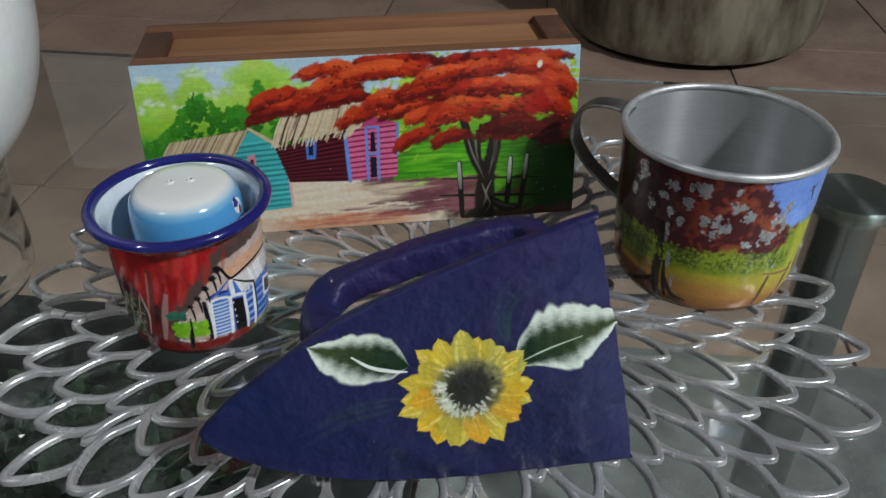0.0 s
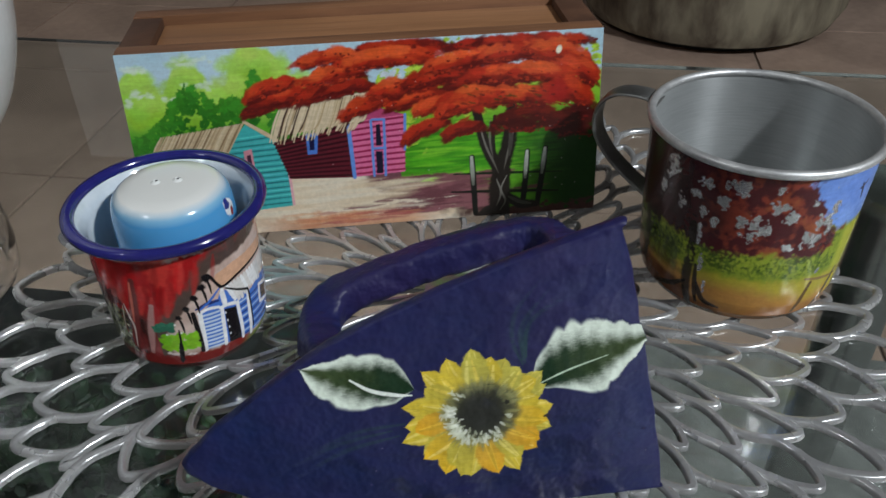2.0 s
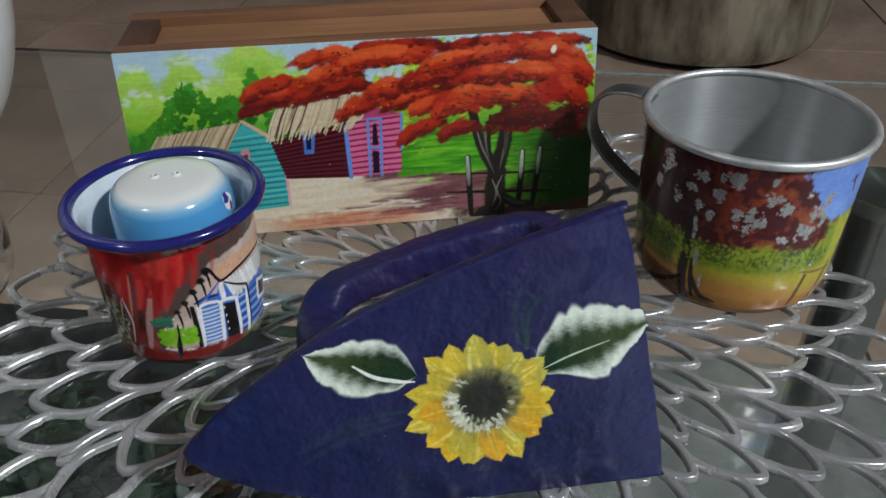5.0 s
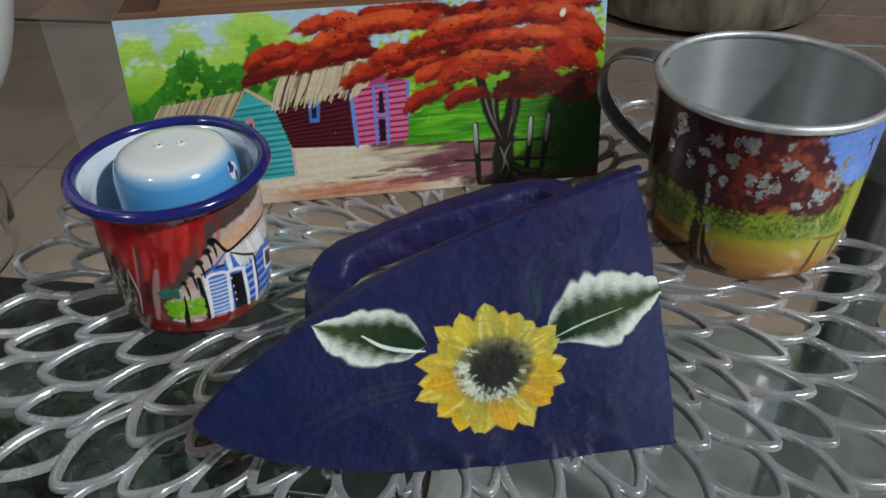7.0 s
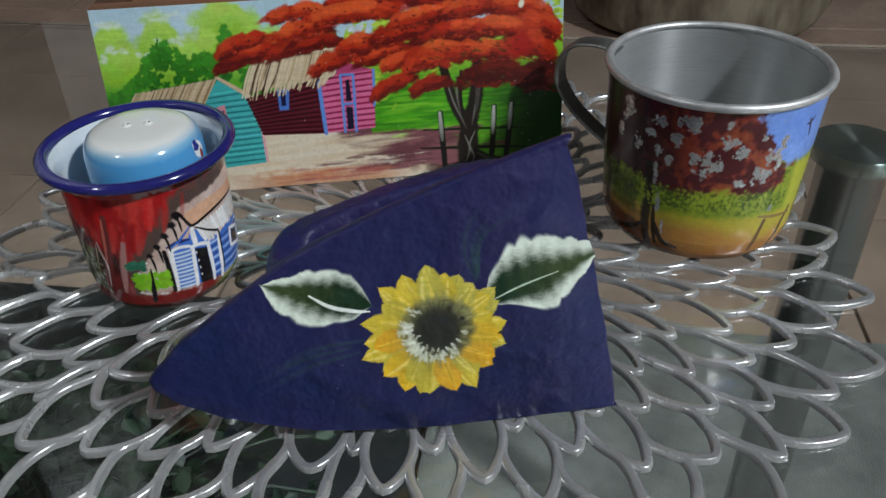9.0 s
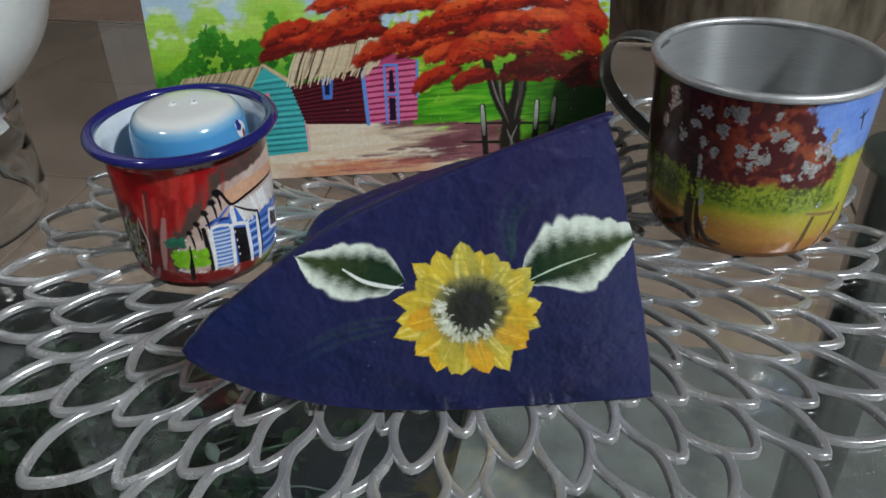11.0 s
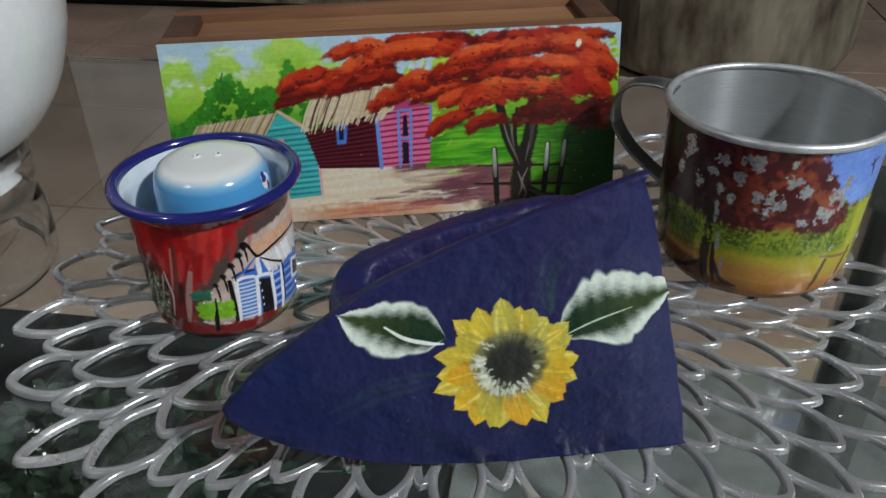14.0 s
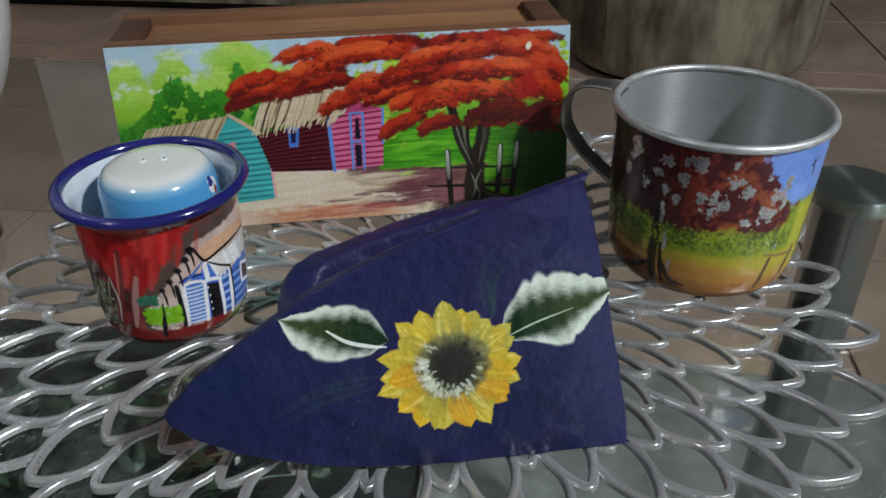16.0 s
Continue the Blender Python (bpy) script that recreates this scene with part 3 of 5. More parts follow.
    for i in range(13):
        v = 0.17 + 0.031 * i
        lo = 0.178 if v < 0.47 else 0.180 + (v - 0.47) * 0.37
        hi = 0.314 if v < 0.485 else 0.314 - (v - 0.485) * 0.58
        line([(lo, v - 0.012), ((lo + hi) / 2, v - 0.004), (hi, v + 0.004)], 0.0042, jitter(teal_dark, 0.2), 0.7)
        line([(lo, v + 0.004), (hi, v + 0.020)], 0.0030, jitter((0.09, 0.52, 0.52), 0.2), 0.7)
    cv.poly(P((0.226, 0.36), (0.246, 0.37), (0.244, 0.49), (0.226, 0.48)), (0.60, 0.25, 0.30))
    cv.poly(P((0.231, 0.375), (0.241, 0.38), (0.240, 0.46), (0.232, 0.455)), (0.06, 0.02, 0.05))
    line([(0.236, 0.636), (0.281, 0.560), (0.325, 0.482)], 0.009, (0.62, 0.46, 0.30), 0.7)
    line([(0.315, 0.485), (0.317, 0.33), (0.319, 0.158)], 0.006, (0.72, 0.38, 0.42), 0.8)
    thatch = (0.55, 0.42, 0.26)
    cv.poly(P((0.047, 0.48), (0.190, 0.455), (0.236, 0.630), (0.072, 0.580)), thatch)
    for i in range(46):
        u = 0.055 + 0.0038 * i + rng.uniform(-0.004, 0.004)
        k = rng.choice(((0.66, 0.54, 0.36), (0.46, 0.33, 0.19), (0.60, 0.47, 0.30), (0.26, 0.17, 0.09)))
        top = 0.585 + (u - 0.07) * 0.27
        if u < 0.225:
            line([(u + 0.006, min(top, 0.63)), (u - 0.012, top - 0.07), (max(u - 0.030, 0.045), 0.478 + rng.uniform(-0.02, 0.01))], 0.0042, k, 0.3)
    # dark red hut
    clapboards([(0.318, 0.308), (0.456, 0.292), (0.458, 0.60), (0.292, 0.515)], (0.11, 0.012, 0.022), (0.035, 0.004, 0.008), 11)
    cv.poly(P((0.3605, 0.437), (0.381, 0.440), (0.387, 0.552), (0.360, 0.552)), (0.07, 0.18, 0.55))
    cv.poly(P((0.366, 0.462), (0.376, 0.462), (0.378, 0.535), (0.367, 0.535)), (0.01, 0.01, 0.05))
    # pink hut
    pink = (0.68, 0.15, 0.30)
    clapboards([(0.457, 0.294), (0.568, 0.305), (0.574, 0.625), (0.455, 0.600)], pink, (0.30, 0.012, 0.07), 10)
    cv.poly(P((0.455, 0.600), (0.574, 0.622), (0.512, 0.672)), (0.45, 0.06, 0.16))
    blue = (0.12, 0.27, 0.68)
    for u0, v0, u1, v1, wd in ((0.452, 0.600, 0.457, 0.292, 0.009), (0.574, 0.622, 0.570, 0.43, 0.006), (0.5005, 0.600, 0.500, 0.292, 0.006), (0.5285, 0.598, 0.525, 0.292, 0.006), (0.500, 0.448, 0.528, 0.448, 0.006), (0.503, 0.605, 0.529, 0.603, 0.006)):
        line([(u0, v0), ((u0 + u1) / 2, (v0 + v1) / 2), (u1, v1)], wd, blue, 0.85)
    cv.poly(P((0.506, 0.305), (0.520, 0.305), (0.521, 0.430), (0.507, 0.432)), (0.012, 0.010, 0.03))
    cv.poly(P((0.508, 0.462), (0.521, 0.462), (0.519, 0.580), (0.511, 0.575)), (0.012, 0.010, 0.03))
    # straw roof over the dark hut, its lower edge ragged
    cv.poly(P((0.291, 0.545), (0.450, 0.590), (0.506, 0.745), (0.318, 0.706)), thatch)
    for i in range(72):
        u = 0.312 + 0.0027 * i + rng.uniform(-0.003, 0.003)
        k = rng.choice(((0.66, 0.54, 0.36), (0.48, 0.35, 0.20), (0.62, 0.50, 0.32), (0.05, 0.02, 0.015)) if i % 3 else ((0.70, 0.58, 0.40),))
        low = 0.515 + (u - 0.30) * 0.30 + rng.uniform(-0.03, 0.03)
        line([(u + 0.004, 0.70 + (u - 0.315) * 0.27), (u - 0.012, 0.62), (u - 0.027, low)], 0.0046, k, 0.25)
    line([(0.316, 0.706), (0.41, 0.730), (0.506, 0.748)], 0.006, (0.74, 0.64, 0.46), 0.5)

    # trunk, fence
    bark, pale = (0.020, 0.015, 0.012), (0.24, 0.23, 0.20)
    line([(0.676, 0.268), (0.80, 0.256), (0.921, 0.242)], 0.007, (0.010, 0.022, 0.008), 0.2)
    line([(0.670, 0.162), (0.80, 0.146), (0.913, 0.128)], 0.009, (0.012, 0.012, 0.008), 0.2)
    for pts in ([(0.717, 0.362), (0.720, 0.20), (0.7235, 0.02)], [(0.8415, 0.375), (0.838, 0.22), (0.832, 0.06)], [(0.882, 0.386), (0.876, 0.24), (0.866, 0.06)]):
        line(pts, 0.014, (0.012, 0.012, 0.010), 0.8)
        line([(u - 0.001, v) for u, v in pts[:2]], 0.009, (0.46, 0.48, 0.42), 0.5, (0.14, 0.15, 0.12))
    for pts, wd in (([(0.766, 0.0), (0.770, 0.14), (0.775, 0.27), (0.758, 0.37), (0.742, 0.47), (0.728, 0.62)], 0.028), ([(0.790, 0.0), (0.786, 0.16), (0.786, 0.30), (0.800, 0.44), (0.806, 0.62)], 0.036), ([(0.770, 0.30), (0.764, 0.44), (0.768, 0.58)], 0.010), ([(0.795, 0.12), (0.825, 0.065), (0.862, 0.055)], 0.026), ([(0.776, 0.07), (0.752, 0.035), (0.735, 0.01)], 0.022), ([(0.780, 0.0), (0.778, 0.12), (0.780, 0.27)], 0.050)):
        line(pts, wd, bark, 0.55, n=6)
    for pts in ([(0.732, 0.56), (0.748, 0.42), (0.764, 0.33), (0.776, 0.26)], [(0.758, 0.56), (0.757, 0.45), (0.764, 0.35)], [(0.812, 0.52), (0.798, 0.38), (0.789, 0.28)], [(0.795, 0.24), (0.782, 0.16), (0.792, 0.09), (0.780, 0.03)], [(0.772, 0.22), (0.782, 0.14), (0.772, 0.06)]):
        line(pts, 0.0045, pale, 0.1, (0.08, 0.07, 0.055), 6)
    for pts in ([(0.8, 0.36), (0.804, 0.45), (0.802, 0.55)], [(0.80, 0.11), (0.825, 0.075), (0.85, 0.06)]):
        line(pts, 0.010, (0.06, 0.055, 0.045), 0.3, None, 6)

    # flame tree: broad pads of red, lit above, dark and ragged beneath
    pads = [(0.84, 0.760, 0.150, 0.150, 0.50, 0.0), (0.70, 0.760, 0.110, 0.100, 0.55, 0.15), (0.82, 0.955, 0.165, 0.030, 0.62, 0.0), (0.58, 0.965, 0.10, 0.022, 0.55, 0.0), (0.305, 0.735, 0.070, 0.050, 0.62, 0.45), (0.430, 0.770, 0.085, 0.045, 0.60, 0.30), (0.296, 0.800, 0.052, 0.040, 0.25, 0.55), (0.430, 0.850, 0.070, 0.052, 0.05, 0.35), (0.420, 0.935, 0.060, 0.036, 0.02, 0.20),
            (0.545, 0.915, 0.105, 0.052, 0.08, 0.10), (0.500, 0.690, 0.070, 0.046, 0.18, 0.55), (0.595, 0.700, 0.060, 0.040, 0.40, 0.3), (0.575, 0.775, 0.075, 0.062, 0.06, 0.30), (0.955, 0.545, 0.055, 0.130, 1.00, 0.0), (0.850, 0.560, 0.090, 0.085, 0.75, 0.0), (0.615, 0.535, 0.050, 0.040, 0.55, 0.75), (0.700, 0.525, 0.045, 0.045, 0.60, 0.45),
            (0.655, 0.810, 0.085, 0.050, 0.35, 0.15), (0.700, 0.880, 0.085, 0.055, 0.12, 0.15), (0.805, 0.905, 0.080, 0.050, 0.10, 0.0), (0.905, 0.895, 0.075, 0.065, 0.12, -0.45), (0.955, 0.800, 0.038, 0.080, 0.20, -0.6), (0.780, 0.800, 0.080, 0.050, 0.25, 0.0), (0.870, 0.800, 0.070, 0.055, 0.10, -0.2), (0.645, 0.670, 0.055, 0.042, 0.15, 0.45),
            (0.925, 0.690, 0.055, 0.085, 0.30, -0.4), (0.820, 0.680, 0.070, 0.060, 0.25, -0.1), (0.735, 0.700, 0.085, 0.062, 0.00, 0.10), (0.690, 0.640, 0.045, 0.036, 0.12, 0.3)]
    for u0, v0, ru, rv, gloom, lean in pads:
        ru, rv = 0.92 * ru, 0.82 * rv
        lumps = []
        for k in range(int(26 + 700 * ru)):
            a, b = rng.uniform(-1, 1), rng.uniform(-1, 1)
            if a * a + b * b < 1.1:
                lumps.append((b, a))
        for b, a in sorted(lumps):
            u = u0 + ru * a
            v = v0 + 0.80 * rv * b - 0.40 * rv * a * a + lean * 0.55 * ru * a * w / h + 0.14 * rv * math.cos(8 * a + 20 * u0)
            if not (0.003 < u < 0.995 and v < 0.985):
                continue
            bright = 0.46 + 0.62 * b - gloom + 0.40 * fbm(u * 20, v * 10, 4) + rng.uniform(-0.06, 0.06)
            c = mixc((0.11, 0.009, 0.008), (0.46, 0.030, 0.011), smooth01(bright, -0.1, 0.55))
            c = mixc(c, (0.70, 0.105, 0.026), smooth01(bright, 0.5, 1.0))
            if gloom > 0.7:
                c = mixc(c, (0.035, 0.008, 0.007), 0.6)
            dab(u, v, rng.uniform(0.012, 0.024), rng.uniform(0.013, 0.024), lean * 0.8 - 0.5 * a + rng.uniform(-0.25, 0.25), jitter(c, 0.05), None, 0.32, 0.32, 0.92, 0.20)
        # ragged fringe under and beside the pad
        for k in range(int(14 + 420 * ru)):
            a = rng.uniform(-1.08, 1.08)
            b = -math.sqrt(max(1 - a * a, 0)) * rng.uniform(0.8, 1.35) if rng.random() < 0.8 else rng.uniform(-0.4, 0.4)
            c = mixc((0.16, 0.012, 0.009), (0.50, 0.05, 0.015), smooth01(rng.random() - gloom, 0.0, 1.0))
            u = u0 + ru * a
            if 0.003 < u < 0.995:
                v = v0 + 0.85 * rv * b - 0.40 * rv * a * a + lean * 0.55 * ru * a * w / h
                dab(u, min(v, 0.985), rng.uniform(0.0015, 0.006), rng.uniform(0.003, 0.007), lean, jitter(c, 0.1), None, 0.4)
    dab(0.906, 0.690, 0.024, 0.060, 0.0, (0.40, 0.012, 0.010), None, 0.3, 0.4, 0.8)
    for _ in range(26):
        dab(rng.uniform(0.70, 0.90), 0.69 + rng.gauss(0, 0.03), rng.uniform(0.003, 0.010), 0.006, -0.3, rng.choice(((0.06, 0.05, 0.01), (0.10, 0.012, 0.01))), None, 0.4, 0.4, 0.7)
    dab(0.905, 0.905, 0.006, 0.020, -0.2, (0.80, 0.78, 0.62), edge=0.1)
    for _ in range(30):
        dab(rng.uniform(0.3, 0.98), rng.uniform(0.05, 0.8), 0.0008, 0.0018, 0, (0.66, 0.62, 0.58), None, 0.3)
    part("painted_panel", cv.mesh("painted_panel"), M_PAINT, napkin, "hand-painted village with a red flame tree and three huts")


paint_village()


# ---- enamel pot ----
POT = (-0.1045, 0.2735)
POT_FACE = math.atan2(-POT[1], -POT[0])
pot_profile = [(0.0, 0.0), (0.0225, 0.0), (0.0262, 0.0012), (0.0284, 0.005), (0.0294, 0.012), (0.0300, 0.030), (0.0305, 0.0535), (0.0312, 0.0562), (0.0322, 0.0578), (0.0336, 0.0592)]


def prof_r(profile, z):
    for (r0, z0), (r1, z1) in zip(profile, profile[1:]):
        if z0 <= z <= z1 and z1 > z0:
            return r0 + (r1 - r0) * (z - z0) / (z1 - z0)
    return profile[-1][0]


def enamel_pot():
    pot = thing("enamel_pot", "small hand-painted red enamel pot with a navy rim", "pot", pose(*POT, MAT))
    inner = [(0.0334, 0.0600), (0.0318, 0.0590), (0.0302, 0.0570), (0.0287, 0.053), (0.0278, 0.03), (0.0270, 0.008), (0.024, 0.003), (0.0, 0.0025)]
    part("body", lathe(pot_profile + inner, 128), M_ENAMEL, pot, "white enamelled steel wall")
    rim = [(0.0338 + 0.0025 * math.cos(a), 0.0596 + 0.0021 * math.sin(a)) for a in [2 * math.pi * i / 16 for i in range(16)]]
    part("rim", lathe(rim, 128, True), M_NAVY, pot, "flared navy blue enamel rim")
    return pot


enamel = enamel_pot()


def on_pot(u, v, lift):
    """u: degrees round from the side that faces the table's front; v: 0 to 1 of the wall's height."""
    z = 0.0006 + v * 0.0550
    a = POT_FACE + radians(u)
    r = prof_r(pot_profile, z) + 0.00006 + lift
    return (r * math.cos(a), r * math.sin(a), z)


def box_mask(x, y, x0, x1, y0, y1, soft=0.6):
    return smooth01(x, x0 - soft, x0 + soft) * (1 - smooth01(x, x1 - soft, x1 + soft)) * smooth01(y, y0 - soft, y0 + soft) * (1 - smooth01(y, y1 - soft, y1 + soft))


def paint_pot():
    k = 105.0
    cv = Canvas(lambda u, v, lift: on_pot(u, v / k, lift), (-112, 112, 0, k), (640, 210), seed=8, back=180)
    rng = cv.rng
    red, olive = (0.44, 0.008, 0.010), (0.10, 0.105, 0.045)

    def colour(u, y):
        v = y / k
        n1, n2 = fbm(u * 0.05, v * 4, 2), fbm(u * 0.25, v * 14, 6)
        streak = fbm(u * 0.09, v * 1.6, 4)
        c = mixc(red, (0.24, 0.010, 0.010), 0.30 + 0.8 * streak)
        c = mixc(c, (0.60, 0.05, 0.035), smooth01(n1, 0.1, 0.5) * 0.6)
        # the red crown ends in a grey-brown smear that climbs to the roof
        edge = 0.50 + 0.0118 * (u + 14) if u < 18 else 0.88 + 0.0012 * (u - 18)
        if u > -30:
            c = mixc(c, (0.085, 0.055, 0.045), smooth01(edge + 0.14 + 0.05 * n2 - v, 0, 0.12))
            c = mixc(c, mixc((0.50, 0.36, 0.30), (0.62, 0.48, 0.42), 0.5 + n1), smooth01(edge - 0.05 + 0.01 * n2 - v, 0, 0.02) * smooth01(u, -22, -14))
        c = mixc(c, (0.06, 0.010, 0.010), smooth01(-44 - u + 8 * n2, 0, 10) * smooth01(0.72 + 0.06 * n1 - v, 0, 0.06) * 0.85)
        if u < -8:
            c = mixc(c, mixc(olive, (0.24, 0.26, 0.15), smooth01(n2, 0.0, 0.4)), smooth01(0.54 + 0.06 * n2 - v, 0, 0.06) * smooth01(-47 - u, 0, 6))
            c = mixc(c, mixc((0.05, 0.012, 0.010), (0.25, 0.03, 0.03), smooth01(streak, -0.3, 0.4)), smooth01(0.62 - v, 0, 0.14) * box_mask(u, v, -50, -26, 0, 0.66, 0.05))
        c = mixc(c, (0.20, 0.014, 0.012), smooth01(0.185 + 0.03 * n2 - v, 0, 0.03) * (1 - smooth01(u, 34, 52)))
        c = mixc(c, (0.09, 0.02, 0.015), smooth01(0.09 + 0.06 * n1 - v, 0, 0.06))
        c = mixc(c, (0.13, 0.19, 0.035), smooth01(u, 30, 50) * smooth01(0.13 + 0.02 * n2 - v, 0, 0.03) * smooth01(v, -0.02, 0.04))
        c = mixc(c, (0.78, 0.76, 0.74), smooth01(v - 0.945 - 0.03 * math.cos((u - 4) * 0.12) + 0.02 * n2, 0, 0.01) * box_mask(u, v, -8, 16, 0, 2, 3))
        return c

    cv.grid(420, 110, colour)

    def line(pts, width, col, tail=0.5, col2=None, soft=0.22, cover=1.0):
        cv.stroke([(u, v * k) for u, v in pts], width, col, tail, 5, col2, soft, 0.0, cover)

    black, white, blue = (0.010, 0.008, 0.010), (0.84, 0.84, 0.84), (0.045, 0.15, 0.56)
    # red crown: long wet brush marks that run down
    for _ in range(46):
        u, v = rng.uniform(-75, 30), rng.uniform(0.62, 0.97)
        if v > 0.60 + 0.0085 * (u + 14) and (u > -42 or v > 0.88):
            line([(u, v), (u - 2, v - 0.10), (u - 5, v - 0.22)], rng.uniform(3, 8), rng.choice(((0.58, 0.012, 0.012), (0.34, 0.008, 0.010), (0.62, 0.05, 0.04), (0.20, 0.010, 0.010))), 0.2, None, 0.7, 0.5)
    # trunks and olive bush at the back
    for pts, wd, c in (([(-33, 0.82), (-38, 0.55), (-46, 0.20)], 7.0, (0.16, 0.03, 0.028)), ([(-24, 0.62), (-29, 0.42), (-33.5, 0.20)], 5.0, (0.40, 0.20, 0.18)), ([(-35, 0.80), (-38, 0.62), (-41, 0.46)], 2.2, (0.55, 0.14, 0.10))):
        line(pts, wd, c, 0.4, None, 0.4)
    for _ in range(190):
        u, v = rng.uniform(-84, -47), rng.uniform(0.16, 0.54)
        cv.daub(u, v * k, 1.6, 1.1, rng.uniform(0, 3), rng.choice(((0.30, 0.31, 0.22), (0.05, 0.06, 0.025), (0.13, 0.15, 0.06), (0.04, 0.03, 0.015))))
    line([(-45.5, 0.60), (-44, 0.50), (-42.5, 0.40), (-46, 0.22)], 1.8, (0.60, 0.46, 0.42), 0.2)
    line([(-47, 0.58), (-50, 0.46), (-52, 0.36)], 1.2, (0.46, 0.40, 0.32), 0.2)
    # blue house: boards, posts, door
    cv.poly([(u, v * k) for u, v in ((4, 0.18), (20, 0.17), (45, 0.13), (45, 0.47), (24, 0.63), (6, 0.50))], (0.06, 0.17, 0.58))
    cv.poly([(u, v * k) for u, v in ((45, 0.13), (84, 0.10), (84, 0.45), (60, 0.50), (45, 0.47))], (0.05, 0.16, 0.56))
    for i in range(10):
        y0 = 0.185 + 0.032 * i
        line([(7, y0 + 0.005), (13, y0), (19, y0 - 0.004)], 1.9, (0.55, 0.66, 0.80), 0.8)
        line([(35, y0 - 0.030), (40, y0 - 0.034), (44, y0 - 0.036)], 1.6, (0.42, 0.56, 0.78) if i % 2 else (0.02, 0.05, 0.22), 0.8)
        line([(47, y0 - 0.040), (60, y0 - 0.050), (82, y0 - 0.062)], 1.4, (0.02, 0.04, 0.18) if i % 2 else (0.30, 0.46, 0.74), 0.7)
    for pts, wd in (([(4.5, 0.18), (5.2, 0.34), (6, 0.51)], 3.6), ([(19.5, 0.165), (20.5, 0.33), (21.5, 0.49)], 3.0), ([(34.5, 0.14), (34.5, 0.30), (34, 0.46)], 3.0), ([(43, 0.12), (44, 0.30), (45, 0.47)], 3.4), ([(24.5, 0.50), (24, 0.56), (23.5, 0.64)], 3.8), ([(20.5, 0.490), (27, 0.485), (34.5, 0.455)], 3.0), ([(5, 0.505), (12, 0.52), (19, 0.505)], 2.6)):
        line(pts, wd, white, 0.8)
    cv.poly([(u, v * k) for u, v in ((22.5, 0.165), (33, 0.145), (32.5, 0.435), (23, 0.465))], black)
    # dotted highlight down the glossy door, painted as pale daubs
    for u, v in ((23.5, 0.43), (24, 0.36), (24.2, 0.30), (24.2, 0.24)):
        cv.daub(u, v * k, 0.5, 0.9, 0, (0.75, 0.76, 0.78), 0.3)
    line([(59, 0.29), (59.5, 0.36), (60.5, 0.43)], 3.0, white, 0.8)
    line([(75, 0.23), (75.5, 0.30), (76.5, 0.36)], 3.4, white, 0.8)
    line([(59, 0.29), (67, 0.26), (75, 0.23)], 2.6, white, 0.8)
    line([(60.5, 0.43), (68, 0.40), (76.5, 0.36)], 2.6, white, 0.8)
    cv.poly([(u, v * k) for u, v in ((61.5, 0.305), (73, 0.255), (74, 0.35), (62.5, 0.405))], black)
    # tan gable above a white roof of single boards
    cv.poly([(u, v * k) for u, v in ((17, 0.70), (24, 0.655), (40, 0.68), (60, 0.69), (90, 0.66), (90, 0.74), (60, 0.78), (36, 0.79), (22, 0.765))], (0.66, 0.38, 0.24))
    cv.poly([(u, v * k) for u, v in ((14, 0.58), (20, 0.57), (24, 0.65), (17, 0.74))], (0.62, 0.44, 0.36))
    for i in range(17):
        u = 29 + 3.3 * i
        line([(u - 1, 0.635 + 0.0006 * i), (u + 2, 0.56), (u + 4, 0.475 + 0.003 * i + rng.uniform(-0.02, 0.02))], 3.7, rng.choice((white, (0.66, 0.66, 0.66), (0.72, 0.69, 0.66))), 0.6)
    line([(13, 0.785), (17, 0.78), (22, 0.68), (26, 0.648), (40, 0.675), (60, 0.685), (88, 0.655)], 2.4, black, 0.6)
    line([(27, 0.625), (35, 0.565), (43, 0.515), (46, 0.49), (46.5, 0.36), (46, 0.16)], 2.0, black, 0.5)
    line([(4, 0.545), (12, 0.565), (20, 0.555)], 3.0, (0.02, 0.03, 0.14), 0.3)
    line([(6, 0.53), (14, 0.58), (22, 0.645)], 2.0, blue, 0.5)
    # eaves: black drops that hang from the slope
    for i, (u, v) in enumerate(((-8.3, 0.505), (-2.3, 0.567), (4.4, 0.640), (10.7, 0.708), (15.0, 0.765))):
        cv.daub(u, v * k, 2.0 + 0.25 * i, 2.2 + 0.3 * i, 0.3, black, 0.2)
        line([(u, v), (u + 1.2, v - 0.06), (u + 1.6, v - 0.13)], 1.8, black, 0.2)
    line([(1.5, 0.52), (2.2, 0.36), (2.4, 0.18)], 3.6, black, 0.7)
    for i in range(5):
        cv.daub(1.2 + 0.4 * i, (0.49 - 0.06 * i) * k, 1.0, 1.8, 0.2, black, 0.4)
    # bush and small cypress
    for _ in range(30):
        cv.daub(-20 + 6 * rng.uniform(-1, 1), (0.425 + 0.035 * rng.uniform(-1, 1)) * k, 2.6, 2.0, 0, rng.choice(((0.02, 0.13, 0.075), (0.03, 0.17, 0.10))))
    for _ in range(80):
        u, v = -12 + 12 * rng.uniform(-1, 1), 0.295 + 0.062 * rng.uniform(-1, 1)
        cv.daub(u, v * k, 2.8, 1.9, rng.uniform(0, 3), rng.choice(((0.17, 0.48, 0.012), (0.23, 0.54, 0.02), (0.20, 0.44, 0.02))))
    line([(-10.3, 0.40), (-11, 0.28)], 1.6, black, 0.4)
    line([(-11, 0.30), (-12.5, 0.20), (-14, 0.10)], 3.8, black, 0.15)
    cv.daub(-13.5, 0.125 * k, 2.4, 1.6, 0, black)
